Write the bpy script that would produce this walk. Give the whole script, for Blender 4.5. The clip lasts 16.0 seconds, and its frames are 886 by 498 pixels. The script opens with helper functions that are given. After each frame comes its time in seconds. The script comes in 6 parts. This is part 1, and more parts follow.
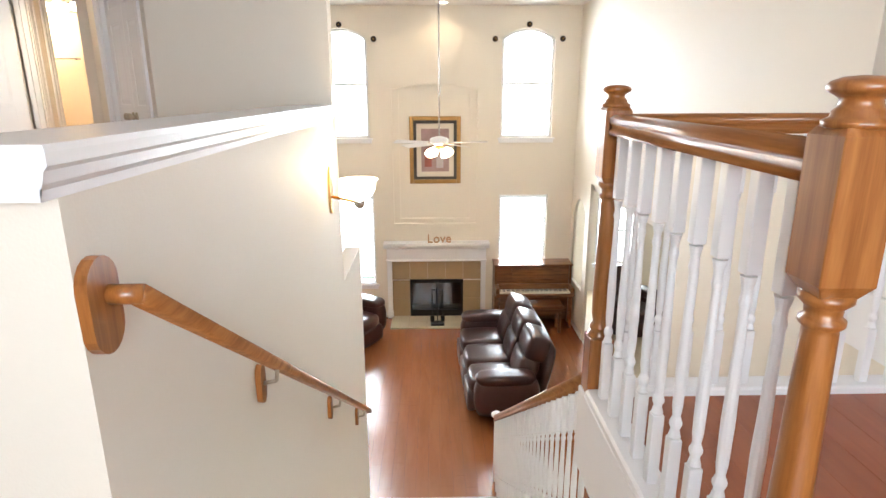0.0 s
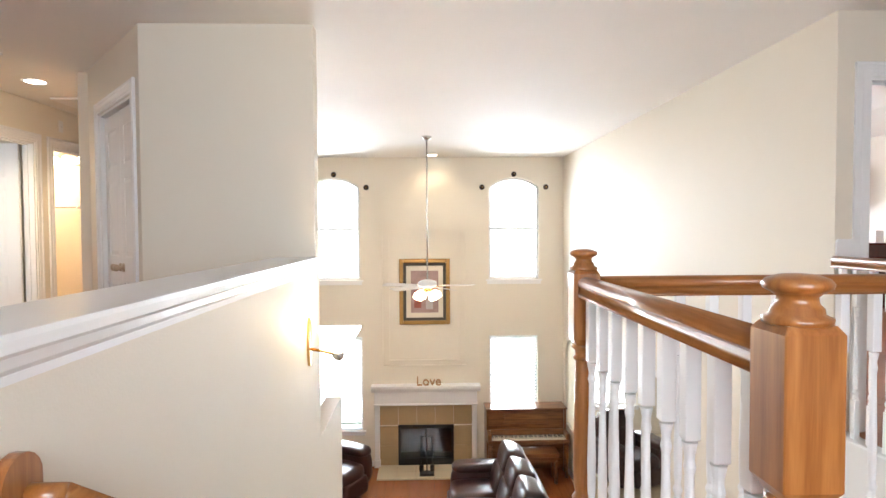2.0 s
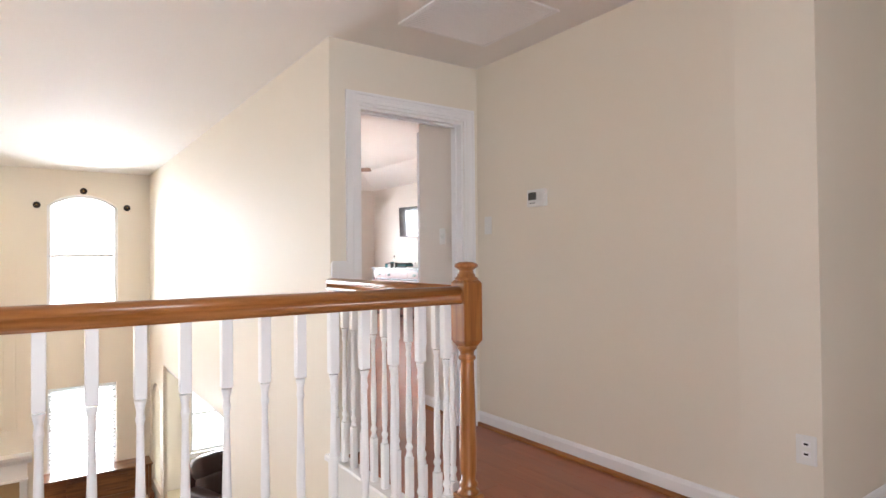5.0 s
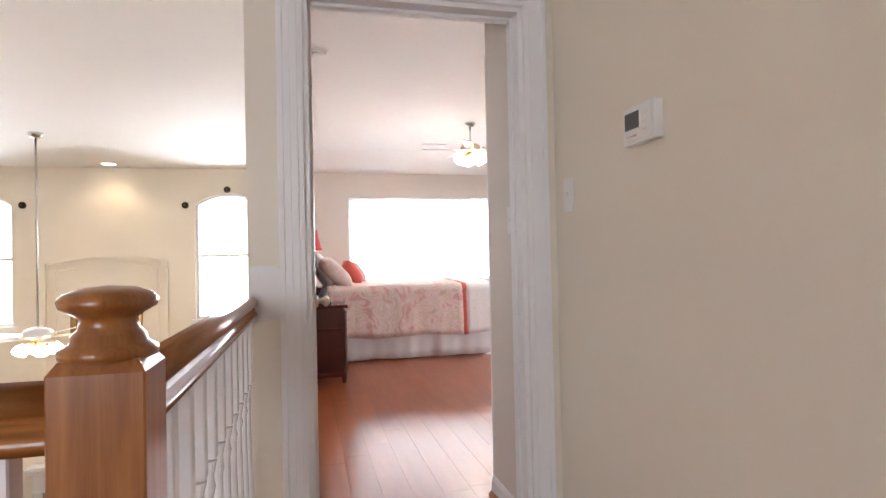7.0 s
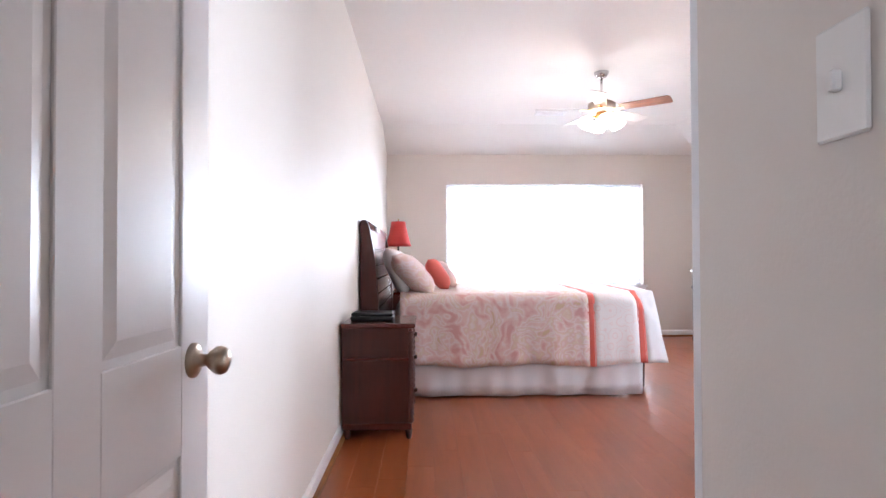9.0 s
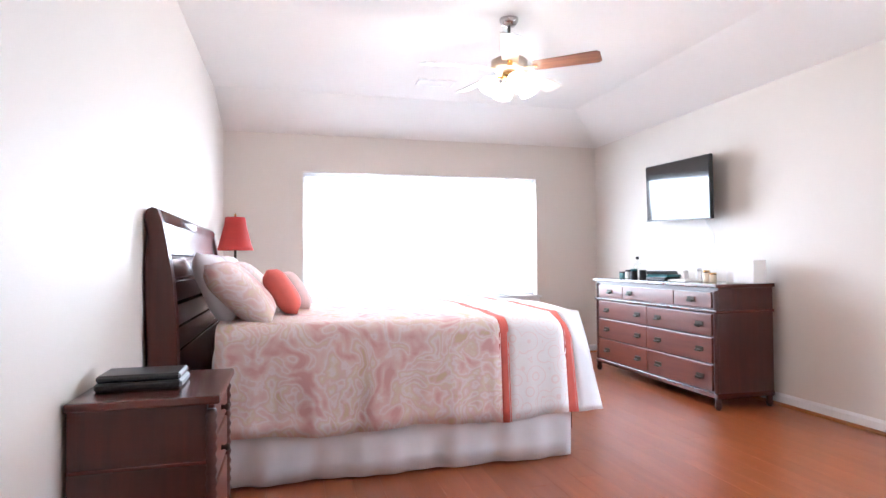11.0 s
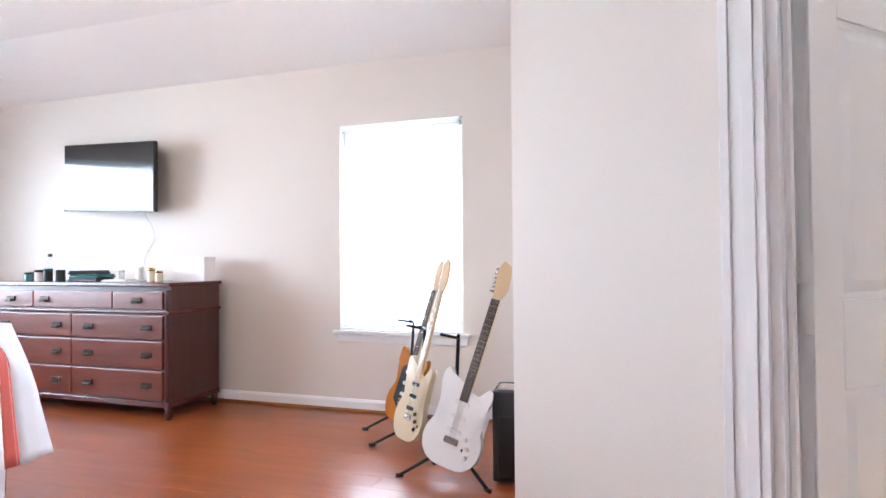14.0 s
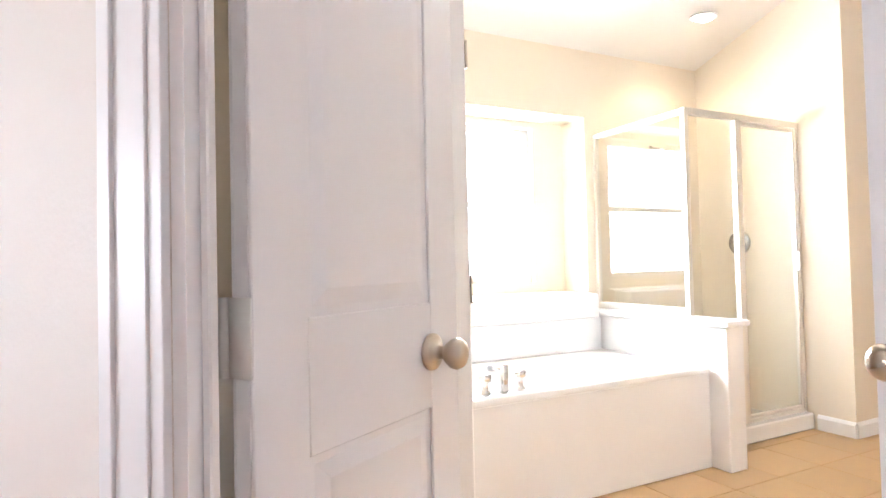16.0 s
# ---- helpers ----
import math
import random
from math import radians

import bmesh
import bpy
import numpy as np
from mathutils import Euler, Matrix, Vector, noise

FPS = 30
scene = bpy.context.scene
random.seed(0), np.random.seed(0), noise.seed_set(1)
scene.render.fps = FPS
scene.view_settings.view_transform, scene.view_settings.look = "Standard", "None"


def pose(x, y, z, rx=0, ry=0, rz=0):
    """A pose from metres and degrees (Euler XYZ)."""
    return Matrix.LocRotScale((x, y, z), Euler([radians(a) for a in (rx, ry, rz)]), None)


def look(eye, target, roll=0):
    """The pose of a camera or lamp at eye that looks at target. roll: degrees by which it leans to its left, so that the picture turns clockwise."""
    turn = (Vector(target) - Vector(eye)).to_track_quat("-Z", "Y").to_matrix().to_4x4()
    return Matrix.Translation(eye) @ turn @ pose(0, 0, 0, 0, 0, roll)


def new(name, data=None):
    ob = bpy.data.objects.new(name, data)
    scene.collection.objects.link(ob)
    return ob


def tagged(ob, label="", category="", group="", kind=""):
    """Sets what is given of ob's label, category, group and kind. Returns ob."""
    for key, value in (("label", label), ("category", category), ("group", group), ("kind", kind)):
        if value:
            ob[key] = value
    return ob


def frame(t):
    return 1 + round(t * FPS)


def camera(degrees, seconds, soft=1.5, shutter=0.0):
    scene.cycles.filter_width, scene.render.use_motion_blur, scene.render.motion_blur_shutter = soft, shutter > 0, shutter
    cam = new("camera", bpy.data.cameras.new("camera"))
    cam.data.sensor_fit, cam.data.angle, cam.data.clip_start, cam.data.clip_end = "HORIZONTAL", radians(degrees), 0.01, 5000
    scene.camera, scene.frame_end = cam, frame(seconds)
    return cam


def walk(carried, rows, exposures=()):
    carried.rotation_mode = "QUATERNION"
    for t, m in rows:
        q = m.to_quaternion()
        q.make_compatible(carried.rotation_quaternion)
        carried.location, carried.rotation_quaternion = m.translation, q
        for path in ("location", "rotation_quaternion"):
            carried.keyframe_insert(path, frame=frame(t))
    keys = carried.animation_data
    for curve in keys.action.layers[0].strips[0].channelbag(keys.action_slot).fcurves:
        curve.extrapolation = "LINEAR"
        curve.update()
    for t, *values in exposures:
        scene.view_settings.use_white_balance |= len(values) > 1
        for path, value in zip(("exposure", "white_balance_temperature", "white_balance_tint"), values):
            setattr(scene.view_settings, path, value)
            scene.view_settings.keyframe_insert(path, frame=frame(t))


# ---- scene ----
cam = camera(75.0, 16.0)
PATH = [
    (0, (0.788, -0.302, 1.106), (0.823, 1.627, 0.58), -0.2),
    (0.5, (0.794, -0.286, 1.146), (0.819, 1.681, 0.787), -0.4),
    (1, (0.797, -0.28, 1.17), (0.813, 1.707, 0.946), -0.3),
    (1.5, (0.806, -0.277, 1.189), (0.811, 1.719, 1.056), -0.5),
    (2, (0.867, -0.277, 1.191), (0.926, 1.722, 1.127), -0.3),
    (2.5, (0.914, -0.296, 1.191), (1.202, 1.683, 1.182), -0.4),
    (3, (0.956, -0.362, 1.197), (1.488, 1.566, 1.217), -0.3),
    (3.5, (1.016, -0.407, 1.181), (1.82, 1.424, 1.215), -0.3),
    (4, (1.187, -0.408, 1.145), (2.283, 1.264, 1.182), -0.3),
    (4.5, (1.483, -0.317, 1.141), (2.647, 1.309, 1.175), -0.4),
    (4.6, (1.552, -0.281, 1.142), (2.714, 1.346, 1.176), -0.4),
    (4.7, (1.622, -0.241, 1.142), (2.786, 1.385, 1.174), -0.5),
    (6.8, (3.3, 0.869, 1.146), (3.877, 2.784, 1.172), -1.0),
    (7, (3.414, 1.016, 1.15), (3.883, 2.96, 1.175), -1.2),
    (7.5, (3.653, 1.418, 1.168), (3.818, 3.411, 1.194), -1.4),
    (8.2, (3.78, 2.034, 1.106), (3.813, 4.033, 1.137), 0.1),
    (9.2, (3.885, 3.0, 1.13), (3.955, 5.0, 1.165), -0.3),
    (10.3, (3.991, 4.046, 1.163), (4.124, 6.041, 1.207), -0.6),
    (10.4, (3.997, 4.113, 1.163), (4.175, 6.105, 1.207), -0.4),
    (10.5, (3.997, 4.155, 1.161), (4.23, 6.141, 1.202), -0.5),
    (11, (4.031, 4.337, 1.16), (4.542, 6.27, 1.204), -0.4),
    (11.5, (4.042, 4.447, 1.161), (4.758, 6.314, 1.209), -0.5),
    (12, (4.051, 4.536, 1.116), (5.072, 6.255, 1.162), -0.5),
    (12.5, (4.057, 4.718, 1.126), (5.375, 6.222, 1.154), -0.8),
    (13, (4.027, 4.935, 1.089), (5.564, 6.213, 1.129), -0.6),
    (13.5, (3.986, 5.038, 1.094), (5.734, 6.009, 1.14), -0.3),
    (14, (3.899, 5.021, 1.105), (5.804, 5.628, 1.15), -0.4),
    (14.5, (3.864, 4.958, 1.1), (5.855, 5.138, 1.144), -0.9),
    (15, (3.93, 4.93, 1.09), (5.919, 4.731, 1.145), -0.9),
    (15.5, (4.141, 4.824, 1.088), (6.102, 4.434, 1.141), -1.1),
    (16, (4.426, 4.666, 1.093), (6.354, 4.133, 1.143), -1.3),
]
walk(cam, [(t, look(eye, target, roll)) for t, eye, target, roll in PATH], [(0, 0.35, 5950, 9), (3.5, 0.38, 5950, 9), (4.5, 0.34, 6100, 12), (7, 0.14, 6150, 14), (8, 0.06, 5900, 16), (10.4, 0.29, 5500, 13), (14.5, 0.28, 5500, 12), (16, 0.46, 5800, 13)])

# ---- light ----
world = bpy.data.worlds.new("sky")
scene.world = world
world.use_nodes = True
_wn = world.node_tree.nodes
_sky = _wn.new("ShaderNodeTexSky")
_sky.sky_type, _sky.sun_disc = "NISHITA", False
_sky.sun_elevation, _sky.sun_rotation = radians(58), radians(200)
world.node_tree.links.new(_sky.outputs[0], _wn["Background"].inputs[0])
_wn["Background"].inputs[1].default_value = 0.12
sun = new("sun", bpy.data.lights.new("sun", "SUN"))
sun.data.energy, sun.data.angle, sun.data.color = 3.0, radians(0.5), (1.0, 0.95, 0.87)
sun.matrix_world = look((-3, -8, 14), (0, 0, 0))


def area(name, eye, target, w, h, power, color=(1, 1, 1), spread=150):
    d = bpy.data.lights.new(name, "AREA")
    d.shape, d.size, d.size_y, d.energy, d.color = "RECTANGLE", w, h, power, color
    d.spread = radians(spread)
    ob = new(name, d)
    ob.matrix_world = look(eye, target)
    return ob


def bulb(name, p, power, color, r=0.05):
    d = bpy.data.lights.new(name, "POINT")
    d.energy, d.color, d.shadow_soft_size = power, color, r
    ob = new(name, d)
    ob.location = p
    return ob


DAY = (0.93, 0.97, 1.0)
WARM = (1.0, 0.74, 0.44)
LG, LB, LT, LS = 37, 33, 36, 15          # watts per square metre of window opening


def spot(name, p, power, color, angle=130, r=0.06):
    d = bpy.data.lights.new(name, "SPOT")
    d.energy, d.color, d.shadow_soft_size = power, color, r
    d.spot_size, d.spot_blend = radians(angle), 0.6
    ob = new(name, d)
    ob.location = p
    return ob


# ---- materials ----
def nodes_of(name):
    m = bpy.data.materials.new(name)
    m.use_nodes = True
    n, l = m.node_tree.nodes, m.node_tree.links
    return m, n, l, n["Principled BSDF"]


def surface(name, color, rough=0.5, metal=0.0, vary=0.06, scale=3.0, fine=180.0, bump=0.0, coat=0.0, per_object=0.0):
    """A plain surface with broad and fine variation of colour and gloss, and fine relief."""
    m, n, l, b = nodes_of(name)
    co = n.new("ShaderNodeTexCoord")
    big, small = n.new("ShaderNodeTexNoise"), n.new("ShaderNodeTexNoise")
    big.inputs["Scale"].default_value, small.inputs["Scale"].default_value = scale, fine
    big.inputs["Detail"].default_value, small.inputs["Detail"].default_value = 4, 3
    for t in (big, small):
        l.new(co.outputs["Object"], t.inputs["Vector"])
    mix = n.new("ShaderNodeMix")
    mix.data_type = "RGBA"
    add = n.new("ShaderNodeMath")
    add.operation = "MULTIPLY_ADD"
    add.inputs[1].default_value = 0.35
    l.new(small.outputs["Fac"], add.inputs[0])
    l.new(big.outputs["Fac"], add.inputs[2])
    l.new(add.outputs[0], mix.inputs["Factor"])
    mix.inputs["A"].default_value = (*[c * (1 - vary) for c in color], 1)
    mix.inputs["B"].default_value = (*[min(1, c * (1 + vary)) for c in color], 1)
    out = mix.outputs["Result"]
    if per_object:
        info, hsv, mr = n.new("ShaderNodeObjectInfo"), n.new("ShaderNodeHueSaturation"), n.new("ShaderNodeMapRange")
        l.new(info.outputs["Random"], mr.inputs["Value"])
        mr.inputs["To Min"].default_value, mr.inputs["To Max"].default_value = 1 - per_object, 1 + per_object
        l.new(mr.outputs[0], hsv.inputs["Value"])
        l.new(out, hsv.inputs["Color"])
        out = hsv.outputs[0]
    l.new(out, b.inputs["Base Color"])
    rr = n.new("ShaderNodeMapRange")
    rr.inputs["To Min"].default_value, rr.inputs["To Max"].default_value = max(0.02, rough - 0.05), min(1, rough + 0.05)
    l.new(big.outputs["Fac"], rr.inputs["Value"])
    l.new(rr.outputs[0], b.inputs["Roughness"])
    b.inputs["Metallic"].default_value = metal
    b.inputs["Coat Weight"].default_value = coat
    b.inputs["Coat Roughness"].default_value = 0.12
    if bump:
        bp = n.new("ShaderNodeBump")
        bp.inputs["Strength"].default_value, bp.inputs["Distance"].default_value = bump, 0.003
        l.new(small.outputs["Fac"], bp.inputs["Height"])
        l.new(bp.outputs[0], b.inputs["Normal"])
    return m


def wood(name, dark, light, axis=2, rough=0.3, stretch=14.0, scale=2.0, coat=0.3, per_object=0.0, fleck=0.0):
    """Grain that runs along one axis of the object."""
    m, n, l, b = nodes_of(name)
    co, mp = n.new("ShaderNodeTexCoord"), n.new("ShaderNodeMapping")
    l.new(co.outputs["Object"], mp.inputs["Vector"])
    mp.inputs["Scale"].default_value = [scale if i == axis else scale * stretch for i in range(3)]
    vec = mp.outputs[0]
    info = n.new("ShaderNodeObjectInfo")
    if per_object:
        sh = n.new("ShaderNodeVectorMath")
        sh.operation = "MULTIPLY_ADD"
        sh.inputs[1].default_value = (37, 53, 71)
        l.new(info.outputs["Random"], sh.inputs[0])
        l.new(vec, sh.inputs[2])
        vec = sh.outputs[0]
    g, f2 = n.new("ShaderNodeTexNoise"), n.new("ShaderNodeTexNoise")
    g.inputs["Scale"].default_value, g.inputs["Detail"].default_value, g.inputs["Distortion"].default_value = 1.0, 6, 0.6
    f2.inputs["Scale"].default_value, f2.inputs["Detail"].default_value = 6.0, 3
    l.new(vec, g.inputs["Vector"])
    l.new(vec, f2.inputs["Vector"])
    ramp = n.new("ShaderNodeValToRGB")
    ramp.color_ramp.elements[0].position, ramp.color_ramp.elements[1].position = 0.32, 0.68
    ramp.color_ramp.elements[0].color, ramp.color_ramp.elements[1].color = (*dark, 1), (*light, 1)
    mm = n.new("ShaderNodeMath")
    mm.operation = "MULTIPLY_ADD"
    mm.inputs[1].default_value = 0.3
    l.new(f2.outputs["Fac"], mm.inputs[0])
    sub = n.new("ShaderNodeMath")
    sub.operation = "SUBTRACT"
    sub.inputs[1].default_value = 0.15
    l.new(g.outputs["Fac"], sub.inputs[0])
    l.new(sub.outputs[0], mm.inputs[2])
    l.new(mm.outputs[0], ramp.inputs["Fac"])
    out = ramp.outputs["Color"]
    if per_object:
        hsv, mr = n.new("ShaderNodeHueSaturation"), n.new("ShaderNodeMapRange")
        l.new(info.outputs["Random"], mr.inputs["Value"])
        mr.inputs["To Min"].default_value, mr.inputs["To Max"].default_value = 1 - per_object, 1 + per_object
        l.new(mr.outputs[0], hsv.inputs["Value"])
        l.new(out, hsv.inputs["Color"])
        out = hsv.outputs[0]
    l.new(out, b.inputs["Base Color"])
    b.inputs["Roughness"].default_value = rough
    b.inputs["Coat Weight"].default_value, b.inputs["Coat Roughness"].default_value = coat, 0.22
    bp = n.new("ShaderNodeBump")
    bp.inputs["Strength"].default_value, bp.inputs["Distance"].default_value = 0.0 if per_object else 0.01, 0.0005
    l.new(f2.outputs["Fac"], bp.inputs["Height"])
    l.new(bp.outputs[0], b.inputs["Normal"])
    return m


def glow(name, color, strength):
    m, n, l, b = nodes_of(name)
    b.inputs["Base Color"].default_value = (0.9, 0.9, 0.88, 1)
    b.inputs["Emission Color"].default_value, b.inputs["Emission Strength"].default_value = (*color, 1), strength
    return m


def glassy(name, color=(1, 1, 1), rough=0.0):
    m, n, l, b = nodes_of(name)
    b.inputs["Base Color"].default_value, b.inputs["Roughness"].default_value = (*color, 1), rough
    b.inputs["Transmission Weight"].default_value, b.inputs["IOR"].default_value = 1.0, 1.45
    return m


def thin_glass(name, tint=(0.97, 0.99, 0.98), gloss=0.12):
    """A thin pane: mostly clear, with mirror gloss that grows at grazing angles."""
    m = bpy.data.materials.new(name)
    m.use_nodes = True
    n, l = m.node_tree.nodes, m.node_tree.links
    n.remove(n["Principled BSDF"])
    t, g, mx = n.new("ShaderNodeBsdfTransparent"), n.new("ShaderNodeBsdfGlossy"), n.new("ShaderNodeMixShader")
    lw, pw, ma = n.new("ShaderNodeLayerWeight"), n.new("ShaderNodeMath"), n.new("ShaderNodeMath")
    t.inputs[0].default_value = (*tint, 1)
    g.inputs["Roughness"].default_value = 0.02
    lw.inputs["Blend"].default_value = 0.5
    pw.operation, ma.operation = "POWER", "MULTIPLY_ADD"
    pw.inputs[1].default_value = 4.0
    ma.inputs[1].default_value, ma.inputs[2].default_value = 0.6, gloss * 0.35
    l.new(lw.outputs["Facing"], pw.inputs[0])
    l.new(pw.outputs[0], ma.inputs[0])
    l.new(ma.outputs[0], mx.inputs[0])
    l.new(t.outputs[0], mx.inputs[1])
    l.new(g.outputs[0], mx.inputs[2])
    l.new(mx.outputs[0], n["Material Output"].inputs[0])
    return m


def paisley(name, size=1.0):
    """Woven cloth in coral, tan and white swirls."""
    m, n, l, b = nodes_of(name)
    co = n.new("ShaderNodeTexCoord")
    warp, off = n.new("ShaderNodeTexNoise"), n.new("ShaderNodeVectorMath")
    warp.inputs["Scale"].default_value, warp.inputs["Detail"].default_value = 1.9 * size, 2
    l.new(co.outputs["Object"], warp.inputs["Vector"])
    off.operation = "MULTIPLY_ADD"
    off.inputs[1].default_value = (0.75, 0.75, 0.75)
    l.new(warp.outputs["Color"], off.inputs[0])
    l.new(co.outputs["Object"], off.inputs[2])
    blotch = n.new("ShaderNodeTexNoise")
    ring = n.new("ShaderNodeMath")
    ring.operation = "MULTIPLY"
    ring.inputs[1].default_value = 85.0
    l.new(warp.outputs["Fac"], ring.inputs[0])
    sine = n.new("ShaderNodeMath")
    sine.operation = "SINE"
    l.new(ring.outputs[0], sine.inputs[0])
    blotch.inputs["Scale"].default_value, blotch.inputs["Detail"].default_value = 4.2 * size, 8
    l.new(off.outputs[0], blotch.inputs["Vector"])
    ma = n.new("ShaderNodeMath")
    ma.operation = "MULTIPLY_ADD"
    ma.inputs[1].default_value = 0.055
    l.new(sine.outputs[0], ma.inputs[0])
    l.new(blotch.outputs["Fac"], ma.inputs[2])
    ramp = n.new("ShaderNodeValToRGB")
    e = ramp.color_ramp.elements
    e[0].position, e[0].color = 0.33, (0.64, 0.36, 0.33, 1)
    e[1].position, e[1].color = 0.70, (0.62, 0.47, 0.31, 1)
    for p, c in ((0.40, (0.70, 0.47, 0.44, 1)), (0.445, (0.72, 0.55, 0.49, 1)), (0.48, (0.75, 0.65, 0.64, 1)), (0.515, (0.70, 0.50, 0.46, 1)), (0.555, (0.69, 0.55, 0.42, 1)), (0.60, (0.74, 0.65, 0.63, 1)), (0.65, (0.69, 0.48, 0.44, 1))):
        x = e.new(p)
        x.color = c
    l.new(ma.outputs[0], ramp.inputs["Fac"])
    l.new(ramp.outputs[0], b.inputs["Base Color"])
    b.inputs["Roughness"].default_value = 0.8
    weave = n.new("ShaderNodeTexNoise")
    weave.inputs["Scale"].default_value = 260
    l.new(co.outputs["Object"], weave.inputs["Vector"])
    bp = n.new("ShaderNodeBump")
    bp.inputs["Strength"].default_value, bp.inputs["Distance"].default_value = 0.25, 0.002
    l.new(weave.outputs["Fac"], bp.inputs["Height"])
    l.new(bp.outputs[0], b.inputs["Normal"])
    return m


def scrollwork(name):
    """White cotton border with fine coral scroll lines."""
    m, n, l, b = nodes_of(name)
    co = n.new("ShaderNodeTexCoord")
    v = n.new("ShaderNodeTexVoronoi")
    v.inputs["Scale"].default_value = 9
    l.new(co.outputs["Object"], v.inputs["Vector"])
    mu = n.new("ShaderNodeMath")
    mu.operation = "MULTIPLY"
    mu.inputs[1].default_value = 30
    l.new(v.outputs["Distance"], mu.inputs[0])
    si = n.new("ShaderNodeMath")
    si.operation = "SINE"
    l.new(mu.outputs[0], si.inputs[0])
    ramp = n.new("ShaderNodeValToRGB")
    ramp.color_ramp.elements[0].position, ramp.color_ramp.elements[0].color = 0.80, (0.80, 0.77, 0.76, 1)
    ramp.color_ramp.elements[1].position, ramp.color_ramp.elements[1].color = 0.99, (0.79, 0.66, 0.64, 1)
    l.new(si.outputs[0], ramp.inputs["Fac"])
    l.new(ramp.outputs[0], b.inputs["Base Color"])
    b.inputs["Roughness"].default_value = 0.85
    return m


M_wall = surface("cream_wall_paint", (0.77, 0.705, 0.60), 0.6, vary=0.03, scale=1.2, fine=140, bump=0.16)
M_bed_wall = surface("pale_sand_wall_paint", (0.71, 0.655, 0.595), 0.6, vary=0.03, scale=1.2, fine=140, bump=0.16)
M_bath_wall = surface("bath_wall_paint", (0.78, 0.69, 0.56), 0.55, vary=0.03, scale=1.2, fine=140, bump=0.12)
M_ceil = surface("ceiling_paint", (0.80, 0.77, 0.73), 0.75, vary=0.03, scale=1.0, fine=120, bump=0.25)
M_trim = surface("white_gloss_paint", (0.83, 0.82, 0.82), 0.3, vary=0.02, scale=4, fine=60, bump=0.02)
M_rail = wood("honey_oak", (0.235, 0.077, 0.015), (0.385, 0.148, 0.037), 2, 0.28, 16, 3.0, 0.5)
M_rail_x = wood("honey_oak_x", (0.235, 0.077, 0.015), (0.385, 0.148, 0.037), 0, 0.28, 16, 3.0, 0.5)
M_rail_y = wood("honey_oak_y", (0.235, 0.077, 0.015), (0.385, 0.148, 0.037), 1, 0.28, 16, 3.0, 0.5)
M_floor = wood("red_oak_plank", (0.275, 0.068, 0.019), (0.345, 0.094, 0.029), 1, 0.30, 9, 1.1, 0.25, per_object=0.05)
M_floor_low = wood("lower_oak_floor", (0.30, 0.10, 0.034), (0.36, 0.128, 0.045), 1, 0.22, 9, 1.1, 0.3)
M_gap = surface("floor_joint", (0.09, 0.03, 0.015), 0.6)
M_carpet = surface("stair_carpet", (0.62, 0.55, 0.45), 0.95, vary=0.12, scale=20, fine=400, bump=0.6)
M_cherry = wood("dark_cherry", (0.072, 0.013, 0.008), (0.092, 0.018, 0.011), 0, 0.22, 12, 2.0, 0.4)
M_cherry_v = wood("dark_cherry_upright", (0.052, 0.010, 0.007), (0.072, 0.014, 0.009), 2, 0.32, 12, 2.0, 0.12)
# same cherry for drawer fronts, the light falling on them put into its colour
M_cherry_lit = wood("lit_cherry_drawer_front", (0.125, 0.021, 0.010), (0.160, 0.032, 0.014), 1, 0.36, 12, 2.0, 0.4)
M_piano = wood("walnut_piano", (0.12, 0.042, 0.012), (0.27, 0.115, 0.042), 0, 0.3, 12, 2.5, 0.3)
M_leather = surface("oxblood_leather", (0.045, 0.016, 0.014), 0.32, vary=0.2, scale=5, fine=220, bump=0.35, coat=0.25)
M_tan = surface("tan_hearth_tile", (0.42, 0.30, 0.165), 0.4, vary=0.08, scale=6, fine=60, bump=0.05, per_object=0.05)
M_cream_tile = surface("cream_hearth_tile", (0.60, 0.50, 0.34), 0.35, vary=0.06, scale=6, fine=60, bump=0.05, per_object=0.05)
M_black = surface("black_metal", (0.015, 0.014, 0.014), 0.4, metal=0.6, vary=0.2)
M_firebox = surface("sooty_brick", (0.05, 0.045, 0.04), 0.8, vary=0.4, scale=9)
M_gold = surface("antique_gold_frame", (0.30, 0.17, 0.05), 0.35, metal=0.6, vary=0.2, scale=12)
M_brass = surface("polished_brass", (0.55, 0.34, 0.12), 0.22, metal=1.0)
M_chrome = surface("brushed_nickel", (0.58, 0.57, 0.55), 0.25, metal=1.0)
M_satin = surface("satin_champagne_frame", (0.80, 0.76, 0.70), 0.38, metal=0.7)
M_knob = surface("satin_nickel_knob", (0.50, 0.43, 0.34), 0.28, metal=1.0)
M_fan_motor = surface("brushed_champagne_metal", (0.50, 0.40, 0.32), 0.35, metal=0.8)
M_iron = surface("dark_bronze", (0.05, 0.035, 0.025), 0.45, metal=0.7)
M_glass = thin_glass("window_glass")
M_shower = thin_glass("shower_glass", (0.96, 0.97, 0.96), 0.25)
def translucent(name, color):
    m = bpy.data.materials.new(name)
    m.use_nodes = True
    n, l = m.node_tree.nodes, m.node_tree.links
    n.remove(n["Principled BSDF"])
    d, t, mx = n.new("ShaderNodeBsdfDiffuse"), n.new("ShaderNodeBsdfTranslucent"), n.new("ShaderNodeMixShader")
    d.inputs[0].default_value = t.inputs[0].default_value = (*color, 1)
    mx.inputs[0].default_value = 0.6
    l.new(d.outputs[0], mx.inputs[1])
    l.new(t.outputs[0], mx.inputs[2])
    l.new(mx.outputs[0], n["Material Output"].inputs[0])
    return m


